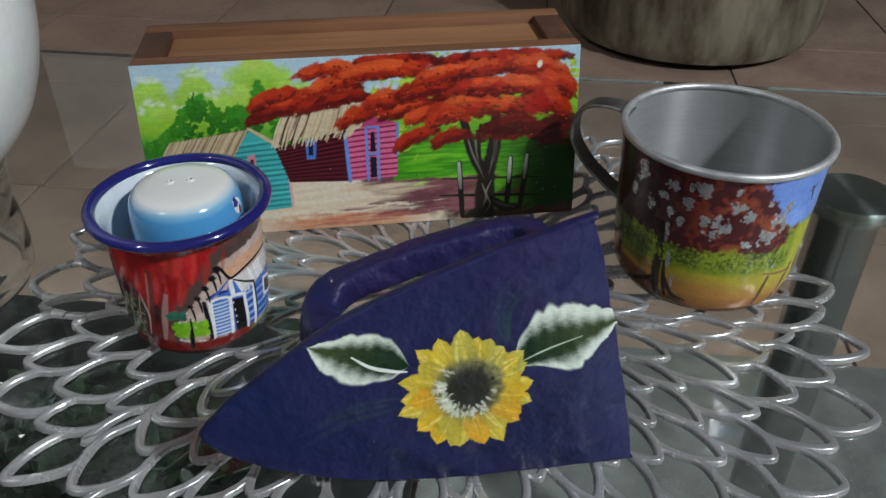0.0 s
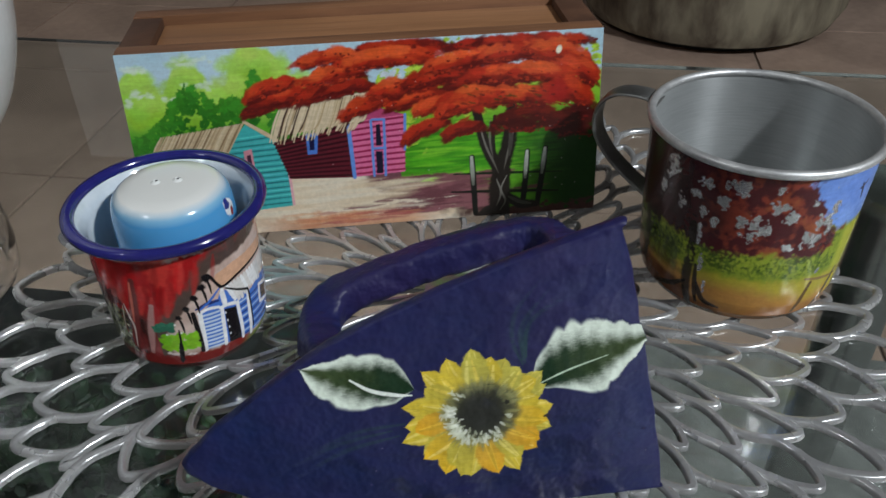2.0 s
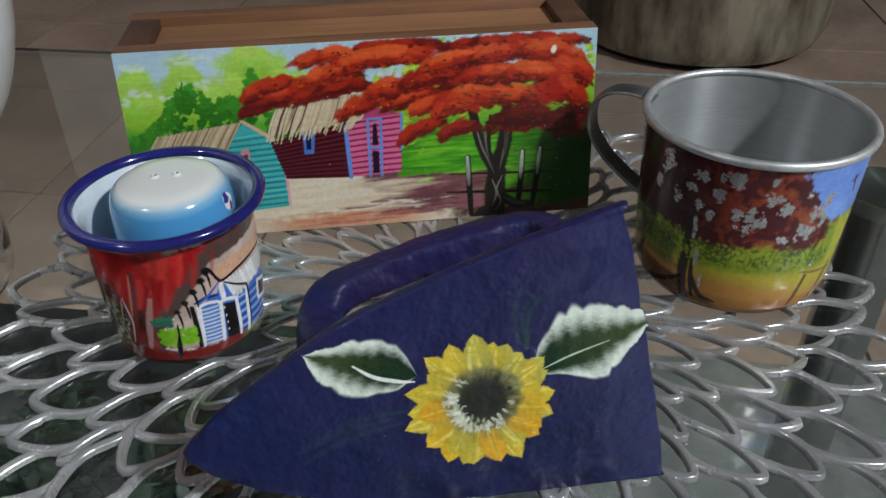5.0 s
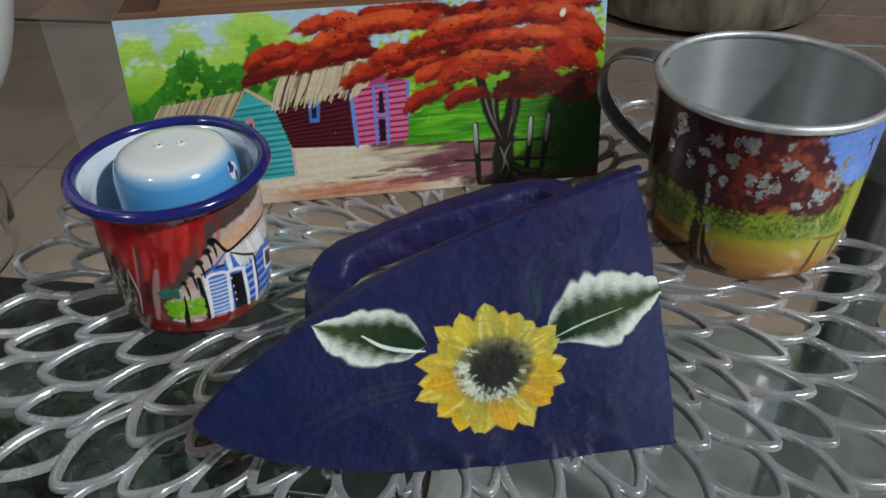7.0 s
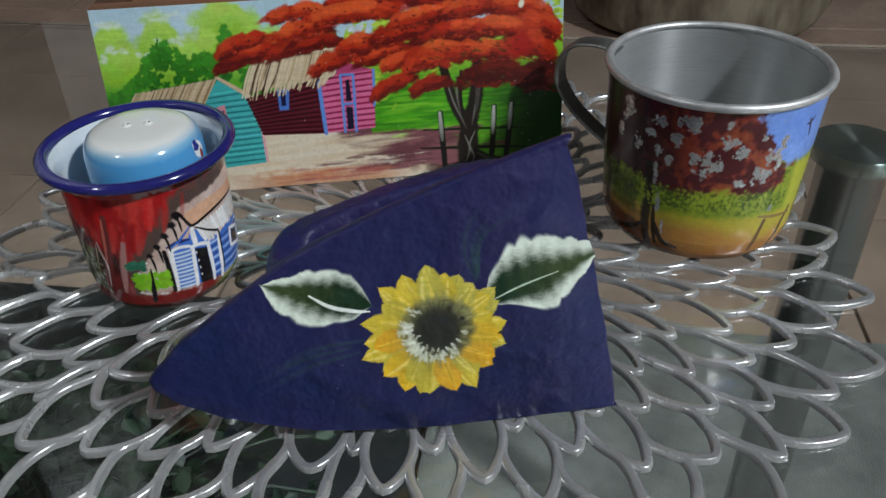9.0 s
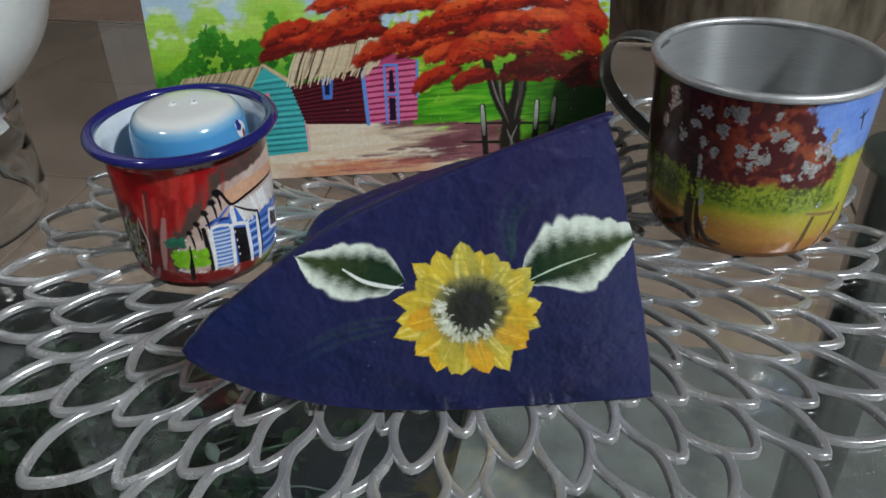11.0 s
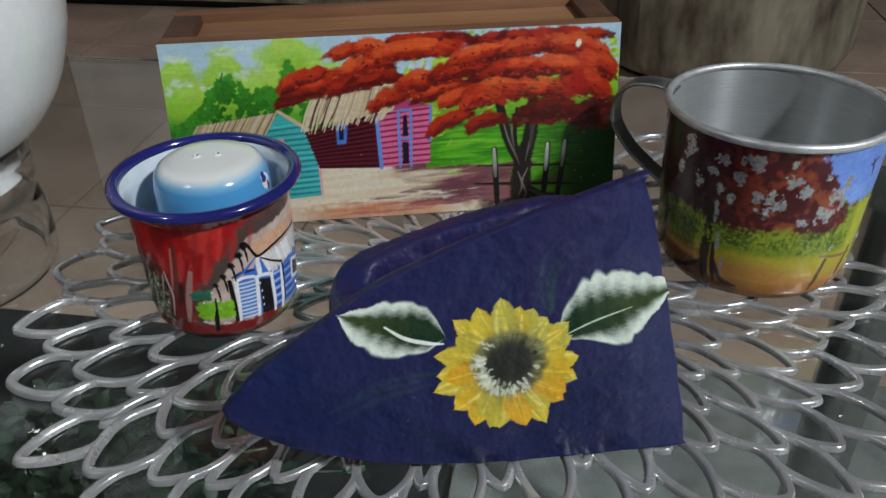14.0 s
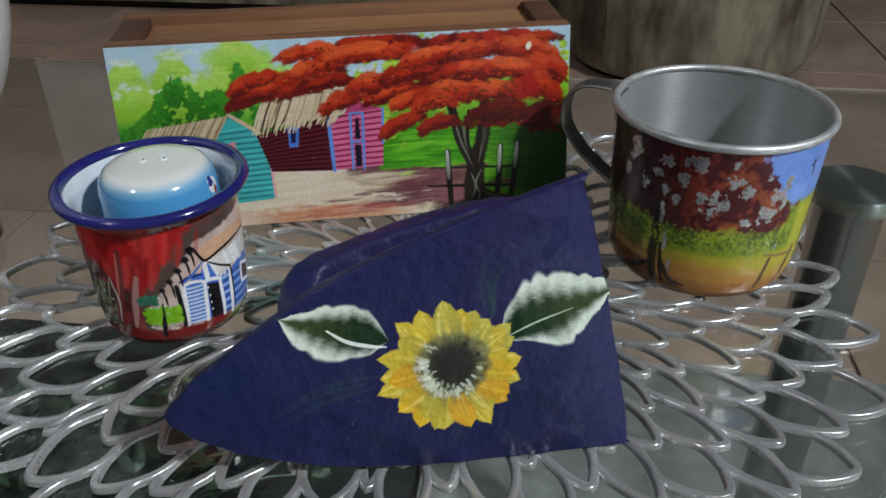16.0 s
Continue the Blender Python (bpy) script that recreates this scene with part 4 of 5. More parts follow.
    for u, v in ((-21, 0.20), (-16, 0.185), (-7, 0.175), (-18, 0.19), (-4, 0.17)):
        cv.daub(u, v * k, 1.9, 1.1, 0.3, (0.72, 0.62, 0.58))
    for u, v in ((-19, 0.37), (-9, 0.375), (-12, 0.45)):
        cv.daub(u, v * k, 0.8, 0.8, 0, (0.80, 0.82, 0.78))
    part("painted_scene", cv.mesh("painted_scene", 0.00006), M_GLOSS, enamel, "glossy hand-painted red tree and blue house")


paint_pot()


# ---- salt shaker standing in the pot ----
def glaze():
    """Sky blue that fades to white over the shoulder."""
    m, nt, b = nodes_of("blue_to_white_glaze")
    tc, sep = nt.nodes.new("ShaderNodeTexCoord"), nt.nodes.new("ShaderNodeSeparateXYZ")
    link(nt, tc.outputs["Object"], sep.inputs[0])
    n = noise_node(nt, 60, 3)
    mul, add = nt.nodes.new("ShaderNodeMath"), nt.nodes.new("ShaderNodeMath")
    mul.operation, mul.inputs[1].default_value = "MULTIPLY", 0.0016
    link(nt, n.outputs["Fac"], mul.inputs[0])
    link(nt, sep.outputs["Z"], add.inputs[0])
    link(nt, mul.outputs[0], add.inputs[1])
    mr = nt.nodes.new("ShaderNodeMapRange")
    mr.inputs["From Min"].default_value, mr.inputs["From Max"].default_value = 0.0590, 0.0645
    link(nt, add.outputs[0], mr.inputs["Value"])
    r = ramp_node(nt, mr.outputs[0], [(0.0, (0.07, 0.29, 0.56)), (0.45, (0.20, 0.42, 0.60)), (0.9, (0.66, 0.66, 0.63))])
    link(nt, r.outputs[0], b.inputs["Base Color"])
    setp(b, Roughness=0.16, Coat_Weight=0.5)
    return m


M_SHAKER = glaze()
M_SHAKER_TOP = surface("white_glaze", (0.62, 0.63, 0.61), (0.72, 0.73, 0.71), 0.2, coat=0.4, bump=0.04, rvar=0.05, scale=40)
M_HOLE = surface("dark_hole", (0.02, 0.02, 0.02), (0.03, 0.03, 0.03), 0.8)
shaker = thing("salt_shaker", "sky blue ceramic salt shaker with a white top, inside the pot", "shaker", pose(POT[0] + 0.0022, POT[1] + 0.0005, MAT + 0.0027, 0, 0, 12))
sh = [(0.0, 0.0), (0.0215, 0.0), (0.0222, 0.002), (0.0222, 0.044), (0.0220, 0.052), (0.0216, 0.0565), (0.0207, 0.0597), (0.0193, 0.0618), (0.0172, 0.0632), (0.0125, 0.0640), (0.0, 0.0642)]
part("body", lathe(sh, 96), M_SHAKER, shaker, "glossy sky blue wall fading to a white top")
cs = Canvas(lambda u, v, lift: ((prof_r(sh, v) + lift) * math.cos(u / 0.0216), (prof_r(sh, v) + lift) * math.sin(u / 0.0216), v), (-0.031, 0.0, 0.046, 0.0605), (200, 96), base=(0.07, 0.29, 0.56, 0))
for du, dv, ru, rv, c in ((-0.36, 0.0560, 0.13, 0.0036, (0.70, 0.70, 0.70)), (-0.40, 0.0575, 0.08, 0.0020, (0.02, 0.03, 0.20)), (-0.30, 0.0535, 0.05, 0.0018, (0.25, 0.03, 0.02)), (-1.22, 0.0505, 0.08, 0.0016, (0.03, 0.04, 0.12)), (-1.22, 0.0507, 0.03, 0.0007, (0.7, 0.7, 0.7))):
    cs.daub(0.0216 * du, dv, 0.0216 * ru, rv, 0, c, soft=0.1)
part("painted_marks", cs.mesh("painted_marks", 0.0001, True), M_GLOSS, shaker, "small painted marks in dark blue, red and white")
for x in (-0.0042, 0.0034):
    h = part("hole", lathe([(0.0020, -0.0001), (0.0013, 0.0004), (0.0009, 0.0007), (0.0006, 0.0004), (0.0, 0.0001)], 20), M_SHAKER_TOP, shaker, "small raised pouring hole")
    h.location = (x, 0.001, 0.06415)
    d = part("hole_mouth", lathe([(0.00055, 0.0), (0.0, 0.00002)], 16), M_HOLE, h)
    d.location = (0.0004, 0, 0.00058)

# ---- aluminium mug ----
MUG = (0.1208, 0.3114)
MUG_FACE = math.atan2(-MUG[1], -MUG[0])
mug_profile = [(0.0, 0.0008), (0.030, 0.0006), (0.0335, 0.0), (0.0362, 0.0012), (0.0384, 0.0045), (0.0396, 0.0100), (0.0408, 0.030), (0.0417, 0.052), (0.0424, 0.0685)]


def alu_mug():
    mug = thing("aluminium_mug", "aluminium mug with a flaking hand-painted landscape, standing on the mat", "mug", pose(*MUG, MAT) @ Matrix.Diagonal((1.01, 1.01, 1.032, 1)))
    inner = [(0.0415, 0.0685), (0.0406, 0.052), (0.0396, 0.030), (0.0382, 0.008), (0.035, 0.003), (0.0, 0.0022)]
    part("body", lathe(mug_profile + inner, 160), M_ALU, mug, "spun aluminium wall, bare inside")
    ring = [(0.0427 + 0.0017 * math.cos(a), 0.0695 + 0.0017 * math.sin(a)) for a in [2 * math.pi * i / 12 for i in range(12)]]
    part("rim", lathe(ring, 160, True), M_ALU_EDGE, mug, "rolled bare aluminium rim")
    a = radians(150)
    d = Vector((math.cos(a), math.sin(a), 0))
    z = Vector((0, 0, 1))
    path = [d * 0.0410 + z * 0.0668, d * 0.0475 + z * 0.0690, d * 0.0590 + z * 0.0675, d * 0.0660 + z * 0.0600, d * 0.0660 + z * 0.0490, d * 0.0590 + z * 0.0390, d * 0.0495 + z * 0.0315, d * 0.0408 + z * 0.0260]
    bm = bmesh.new()
    line = spline(path, 8)
    side = d.cross(z)
    rings = []
    for i, p in enumerate(line):
        t = (line[min(i + 1, len(line) - 1)] - line[max(i - 1, 0)]).normalized()
        nrm = side.cross(t).normalized()
        w = 0.0052
        rings.append([bm.verts.new(p + side * s * w + nrm * h) for s, h in ((-1, 0), (-0.93, 0.0007), (-0.6, 0.0011), (0.6, 0.0011), (0.93, 0.0007), (1, 0), (0.9, -0.0006), (0, -0.0002), (-0.9, -0.0006))])
    for p, q in zip(rings, rings[1:]):
        for i in range(9):
            bm.faces.new((p[i], p[(i + 1) % 9], q[(i + 1) % 9], q[i]))
    bm.faces.new(rings[0])
    bm.faces.new(rings[-1][::-1])
    # the handle's shade is in its colour: a darker copy of the aluminium
    handle = part("handle", bm, M_ALU_SHADED, mug, "bent aluminium strap handle")
    for k, zz in ((0.0418, 0.0650), (0.0402, 0.0270)):
        r = part("rivet", lathe([(0.0024, 0), (0.0022, 0.0008), (0.0012, 0.0014), (0, 0.0016)], 16), M_ALU_EDGE, handle)
        r.matrix_local = Matrix.Translation(d * k + z * zz) @ Vector((0, 0, 1)).rotation_difference(d).to_matrix().to_4x4()
    return mug


mug = alu_mug()


def on_mug(u, v, lift):
    z = 0.0012 + v * 0.0665
    a = MUG_FACE + radians(u)
    r = prof_r(mug_profile, z) + 0.00008 + lift
    return (r * math.cos(a), r * math.sin(a), z)


def paint_mug():
    k = 92.0
    cv = Canvas(lambda u, v, lift: on_mug(u, v / k, lift), (-105, 105, 0, k), (680, 250), seed=12, back=180)
    rng = cv.rng
    spots = [(-41, 0.90, 5, 0.07), (-47, 0.73, 4, 0.05), (-44, 0.82, 3, 0.04), (-21, 0.89, 5, 0.04), (-25, 0.80, 4, 0.04), (-33, 0.72, 3, 0.06), (-5, 0.915, 7, 0.06), (-10, 0.80, 5, 0.05), (5.8, 0.67, 8, 0.10), (0, 0.70, 5, 0.05), (14.5, 0.815, 6, 0.055), (21.7, 0.75, 4.5, 0.06), (34.6, 0.625, 7, 0.06), (44, 0.675, 4, 0.07), (32, 0.85, 2.5, 0.04),
             (26, 0.565, 7, 0.03), (39, 0.73, 5, 0.06), (37, 0.56, 3, 0.02), (14, 0.93, 3, 0.03), (-20.4, 0.57, 1.8, 0.09), (-16.9, 0.37, 1.8, 0.09), (-13, 0.21, 1.2, 0.06), (-20, 0.70, 3, 0.05), (45, 0.80, 3, 0.05), (-14, 0.66, 3, 0.04), (47, 0.36, 1.5, 0.03)]

    def colour(u, y):
        v = y / k
        n1, n2, n3 = fbm(u * 0.06, v * 5, 2), fbm(u * 0.22, v * 18, 6), fbm(u * 0.5, v * 40, 8)
        c = mixc((0.42, 0.20, 0.045), (0.34, 0.13, 0.03), smooth01(0.14 - v + 0.04 * n1, 0, 0.12))
        c = mixc(c, (0.40, 0.34, 0.03), smooth01(v + 0.03 * n1 + 0.0018 * max(u, 0), 0.20, 0.33))
        c = mixc(c, (0.21, 0.28, 0.018), smooth01(v + 0.02 * n2, 0.29, 0.35))
        c = mixc(c, mixc((0.065, 0.11, 0.012), (0.24, 0.31, 0.02), smooth01(n3 + n1, -0.3, 0.4)), smooth01(v + 0.03 * n2, 0.33, 0.39) * (1 - smooth01(u, 50, 60)))
        leafy = 0.49 + 0.04 * n1 + 0.03 * n2 + 0.22 * smooth01(u + 6 * n2, 46, 60)
        fol = mixc((0.070, 0.010, 0.012), (0.22, 0.034, 0.018), smooth01(n2 + 1.3 * n1, -0.2, 0.6))
        fol = mixc(fol, (0.26, 0.060, 0.020), smooth01(n1, 0.15, 0.5) * smooth01(u, -6, 10))
        # crown darkens leftwards: dark paint, plus the mug's shaded side put into the colour
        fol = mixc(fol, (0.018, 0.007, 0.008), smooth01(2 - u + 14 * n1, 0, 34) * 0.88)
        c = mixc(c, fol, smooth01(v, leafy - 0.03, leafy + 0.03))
        # blue sky where the crown ends, with a green fringe
        right = smooth01(u + 5 * n2 + 3 * n1 - 70 * max(0.93 - v, 0), 28, 31)
        fringe = smooth01(u + 7 * n2 - 70 * max(0.93 - v, 0), 22, 28) * smooth01(v, 0.60, 0.68) * smooth01(0.92 - v, 0, 0.05) * smooth01(u, 38, 46)
        c = mixc(c, mixc((0.12, 0.17, 0.02), (0.26, 0.32, 0.03), smooth01(n3, -0.2, 0.4)), fringe * 0.8)
        c = mixc(c, mixc((0.12, 0.24, 0.64), (0.18, 0.32, 0.72), 0.5 + n1), right * smooth01(v + 0.02 * n2, 0.62, 0.67))
        c = mixc(c, (0.40, 0.42, 0.03), smooth01(u, 56, 62) * smooth01(0.64 + 0.02 * n2 - v, 0, 0.04) * smooth01(v, 0.26, 0.34))
        # dark trunks and undergrowth, painted, deepened by the shade on this side
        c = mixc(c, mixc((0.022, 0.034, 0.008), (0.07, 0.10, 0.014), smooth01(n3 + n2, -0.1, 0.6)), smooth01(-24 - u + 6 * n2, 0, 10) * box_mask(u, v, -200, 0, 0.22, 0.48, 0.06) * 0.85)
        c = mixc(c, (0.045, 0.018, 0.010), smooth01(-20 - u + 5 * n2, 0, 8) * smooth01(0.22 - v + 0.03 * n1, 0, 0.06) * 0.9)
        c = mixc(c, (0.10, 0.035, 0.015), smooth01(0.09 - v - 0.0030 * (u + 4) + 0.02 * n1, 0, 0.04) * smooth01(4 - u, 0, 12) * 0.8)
        # flaked spots with hard, broken edges
        patch = 0.0
        for pu, pv, ru, rv in spots:
            patch = max(patch, 1 - ((u - pu) / ru) ** 2 - ((v - pv) / rv) ** 2)
        tear = 0.75 * fbm(u * 0.20, v * 19, 15) + 0.60 * fbm(u * 0.55, v * 50, 21)
        bare = smooth01(patch * 0.70 + tear, 0.38, 0.43) if patch > 0 else 0.0
        bare = max(bare, smooth01(fbm(u * 0.33, v * 30, 31), 1.02, 1.06) * (0.52 < v) * (u < 44))
        c = mixc(c, (0.62, 0.62, 0.62), bare)
        return (*c, 1.0 - 0.9 * bare)

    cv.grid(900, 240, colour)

    def line(pts, width, col, tail=0.5, col2=None, cover=0.95):
        cv.stroke([(u, v * k) for u, v in pts], width, col, tail, 6, col2, 0.3, 0.0, cover)

    dark = (0.018, 0.012, 0.008)
    line([(-24, 0.60), (-23, 0.40), (-23.5, 0.22), (-21, 0.04)], 6.0, dark, 0.6)
    line([(-19, 0.34), (-18, 0.20), (-16, 0.08)], 3.0, dark, 0.4)
    line([(-24, 0.20), (-34, 0.12), (-48, 0.06)], 3.5, dark, 0.2)
    line([(-17, 0.22), (-12, 0.11), (-3, 0.08)], 3.5, dark, 0.15)
    line([(-60, 0.50), (-58, 0.34), (-60, 0.12)], 5.0, dark, 0.5)
    for pts in ([(40.5, 0.07), (43, 0.17), (45.5, 0.275)], [(54, 0.03), (60, 0.15), (66, 0.30)]):
        line(pts, 2.8, (0.10, 0.055, 0.02), 0.8)
    line([(41, 0.315), (53, 0.285), (68, 0.255)], 2.0, (0.22, 0.14, 0.04), 0.5)
    line([(60, 0.90), (61.5, 0.86), (63, 0.79)], 1.7, (0.03, 0.03, 0.05), 0.3)
    line([(58.5, 0.87), (61, 0.872), (64.5, 0.90)], 1.6, (0.03, 0.03, 0.05), 0.3)
    for _ in range(420):
        u, v = rng.uniform(-30, 58), 0.42 + rng.gauss(0, 0.035)
        cv.daub(u, v * k, rng.uniform(0.5, 1.3), rng.uniform(0.4, 0.9), rng.uniform(0, 3), rng.choice(((0.04, 0.07, 0.008), (0.24, 0.33, 0.02), (0.10, 0.16, 0.012), (0.30, 0.36, 0.03))), soft=0.6, cover=0.55)
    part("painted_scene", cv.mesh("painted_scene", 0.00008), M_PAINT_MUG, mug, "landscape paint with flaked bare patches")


paint_mug()


# ---- old flat iron lying on its side, sole to the front ----
IX = Vector((1, 0.1345, 0)).normalized()
IZ = Vector((0, 0.2424, 1))
IZ = (IZ - IX * IZ.dot(IX)).normalized()
IY = IZ.cross(IX)
IRON = Matrix.Translation((0, 0.1836, MAT)) @ Matrix((IX, IY, IZ)).transposed().to_4x4()


def iron_outline():
    low = spline([(-0.0790, 0.0245, 0), (-0.0700, 0.0180, 0), (-0.0536, 0.0105, 0), (-0.0300, 0.0040, 0), (0.0, 0.0008, 0), (0.035, 0.0004, 0), (0.0660, 0.0006, 0), (0.0676, 0.0014, 0)], 6)
    heel = spline([(0.0680, 0.0030, 0), (0.0640, 0.0300, 0), (0.0580, 0.0620, 0), (0.0514, 0.0915, 0)], 5)
    top = spline([(0.0516, 0.0930, 0), (0.0498, 0.0936, 0), (0.0197, 0.0845, 0), (-0.0137, 0.0723, 0), (-0.0332, 0.0632, 0), (-0.0521, 0.0512, 0), (-0.0656, 0.0412, 0), (-0.0765, 0.0315, 0), (-0.0798, 0.0275, 0)], 5)
    return [Vector((p.x, p.y)) for p in low + heel + top]


def flat_iron():
    iron = thing("flat_iron", "old violet blue flat iron with a painted sunflower, on its side", "iron", IRON)
    line = iron_outline()
    mid = Vector((0.015, 0.040))

    def slab(levels):
        """Stacks the outline, shrunk towards its middle, at (depth, shrink) levels."""
        bm = bmesh.new()
        rings = []
        for y, k in levels:
            ring = []
            for i, p in enumerate(line):
                d = (p - mid)
                q = mid + d * k
                wob = 0.0008 * fbm(p.x * 120, p.y * 120, y * 60)
                ring.append(bm.verts.new((q.x + wob, y, q.y + wob if k < 0.985 else q.y)))
            rings.append(ring)
        n = len(line)
        for a, b in zip(rings, rings[1:]):
            for i in range(n):
                bm.faces.new((a[i], a[(i + 1) % n], b[(i + 1) % n], b[i]))
        bm.faces.new(rings[0])
        bm.faces.new(rings[-1][::-1])
        return bm

    part("sole_plate", slab([(0, 0.980), (0.0003, 0.988), (0.0010, 0.995), (0.0020, 0.999), (0.0030, 1.0), (0.0042, 0.995), (0.0075, 0.945), (0.0120, 0.86)]), M_IRON, iron, "flat painted sole")
    part("body", slab([(0.0095, 0.66), (0.018, 0.62), (0.025, 0.55), (0.028, 0.46)]), M_IRON, iron, "thick cast body")
    bm = bmesh.new()
    path = spline([(-0.027, 0.018, 0.0345), (-0.0370, 0.045, 0.0350), (-0.0402, 0.064, 0.0350), (-0.0348, 0.0760, 0.0402), (-0.020, 0.0795, 0.0455), (0.006, 0.0805, 0.0530), (0.031, 0.0805, 0.0582), (0.043, 0.0785, 0.0595), (0.0500, 0.068, 0.0588), (0.0490, 0.050, 0.0570), (0.0400, 0.020, 0.050)], 14)
    sweep(bm, path, [(0.0076 * math.copysign(abs(math.cos(a)) ** 0.5, math.cos(a)), 0.0066 * math.copysign(abs(math.sin(a)) ** 0.5, math.sin(a))) for a in [2 * math.pi * i / 28 for i in range(28)]], up=Vector((0.2, 0, 1)))
    for v in bm.verts:
        v.co += Vector((1, 1, 1)) * (0.0007 * fbm(v.co.x * 130, v.co.y * 130, v.co.z * 130) + 0.0003 * fbm(v.co.x * 420, v.co.y * 420, v.co.z * 420))
    part("handle", bm, M_IRON, iron, "cast bow handle in the same paint")
    return iron


iron = flat_iron()


def on_iron(u, v, lift):
    return (u, -0.00002 - lift, v)


def paint_sunflower():
    cv = Canvas(on_iron, (-0.060, 0.066, 0.004, 0.084), (760, 482), seed=21, base=(0.016, 0.016, 0.066, 0))
    rng = cv.rng
    green, deep, pale = (0.036, 0.058, 0.018), (0.004, 0.024, 0.008), (0.66, 0.73, 0.63)

    # faint grass blades
    for pts in ([(0.0225, 0.0515), (0.0195, 0.0600), (0.0207, 0.0690), (0.0275, 0.0780)], [(0.0235, 0.0540), (0.0240, 0.0637), (0.0290, 0.0690), (0.0365, 0.0728)], [(0.0225, 0.0530), (0.0222, 0.0640), (0.0300, 0.0750)], [(0.0232, 0.052), (0.0230, 0.060), (0.0252, 0.066)],
                [(-0.0130, 0.0350), (-0.0272, 0.0336), (-0.0410, 0.0285)], [(-0.0150, 0.0310), (-0.0310, 0.0275), (-0.0460, 0.0200)], [(-0.0170, 0.0330), (-0.0330, 0.0300), (-0.0470, 0.0240)]):
        cv.stroke(pts, 0.0017, (0.016, 0.060, 0.036), 0.10, 8, (0.014, 0.030, 0.060), 0.8, 0.4, 0.7)
    cv.daub(0.036, 0.074, 0.006, 0.004, 0.5, (0.040, 0.050, 0.110), 0.4, soft=0.9, cover=0.5)

    def leaf(base, tip, upper, lower, teeth):
        """A leaf between base and tip: half widths above and below its rib at even steps along it."""
        b, t = Vector(base), Vector(tip)
        n = len(upper) - 1
        length = (t - b).length
        ax = (t - b) / length
        r = 1.1 * length
        sl, U, V = cv.window(min(b.x, t.x) - 0.4 * r, max(b.x, t.x) + 0.4 * r, min(b.y, t.y) - 0.5 * r, max(b.y, t.y) + 0.5 * r)
        q = ((U - b.x) * ax.x + (V - b.y) * ax.y) / length
        side = (V - b.y) * ax.x - (U - b.x) * ax.y
        if ax.x < 0:
            side = -side
        # the edge leans towards the tip, as brushed teeth do
        slant = q - 0.25 * np.abs(side) / length
        steps = np.linspace(0, 1, n + 1)
        w = np.where(side > 0, np.interp(q, steps, upper), np.interp(q, steps, lower))
        lobe = np.abs(np.sin((slant * teeth + 0.22 * np.sin(7.3 * slant * teeth / 3 + 2.0 * (side > 0)) + 0.30 * (side > 0)) * 3.1416))
        w = w * (0.90 + 0.12 * lobe) + 0.0005 * cv.grain[sl] * sstep(q, 0.3, 0.9)
        f = np.abs(side) / np.maximum(w, 1e-5)
        m = (1 - sstep(f, 0.88, 1.06)) * (q > -0.01) * (q < 1.01)
        vein = 0.30 * np.sin(slant * 46 + 3 * (side > 0) + 2.0 * cv.bristle[sl]) + 0.6 * (lobe - 0.5) + 0.35 * cv.grain[sl]
        glow = sstep(f + 0.55 * (q - 0.50) + 0.16 * vein, 0.30, 0.92)
        dark = sstep(q + 0.2 * vein, 0.10, 0.9)
        c = np.array(deep) + (np.array(green) - np.array(deep)) * dark[..., None]
        c = c + (np.array(pale) - c) * glow[..., None]
        cv.lay(sl, m, c, 0.06)

    leaf((-0.0095, 0.0465), (-0.0416, 0.0566), (0.0, 0.0052, 0.0092, 0.0100, 0.0086, 0.0080, 0.0050, 0.0030, 0.0), (0.0, 0.0056, 0.0082, 0.0104, 0.0108, 0.0104, 0.0090, 0.0064, 0.0), 3.4)
    leaf((0.0248, 0.0439), (0.0590, 0.0565), (0.0, 0.0078, 0.0124, 0.0150, 0.0158, 0.0142, 0.0114, 0.0088, 0.0050), (0.0, 0.0034, 0.0058, 0.0090, 0.0128, 0.0108, 0.0076, 0.0052, 0.0012), 5.2)
    cv.stroke([(-0.0105, 0.0446), (-0.0150, 0.0452), (-0.0221, 0.0474), (-0.0279, 0.0516)], 0.0013, (0.76, 0.80, 0.74), 0.15, 8)
    cv.stroke([(0.0265, 0.0440), (0.0362, 0.0482), (0.0480, 0.0520)], 0.0006, (0.44, 0.54, 0.42), 0.1, 8)

    # sunflower: two rings of blunt, streaky petals
    cx, cy = 0.0092, 0.0352
    for ring, count, reach in ((0, 18, 0.0221), (1, 16, 0.0200)):
        for i in range(count):
            a = 2 * math.pi * (i + 0.5 * ring) / count + rng.uniform(-0.12, 0.12)
            r = reach * rng.uniform(0.92, 1.12)
            d, s = Vector((math.cos(a), math.sin(a))), Vector((-math.sin(a), math.cos(a)))
            low = math.sin(a) < -0.1 or math.cos(a) < -0.5
            tone = rng.choice(((0.56, 0.42, 0.025), (0.62, 0.46, 0.03), (0.46, 0.40, 0.05), (0.50, 0.43, 0.06))) if not low else rng.choice(((0.70, 0.43, 0.010), (0.70, 0.36, 0.008), (0.54, 0.43, 0.04), (0.62, 0.46, 0.03)))
            c0 = Vector((cx, cy))
            wide = rng.uniform(0.0076, 0.0092)
            bend = s * rng.uniform(-0.0012, 0.0012)
            pts = [c0 + d * 0.007, c0 + d * (0.5 * (r + 0.007)) + bend, c0 + d * r]
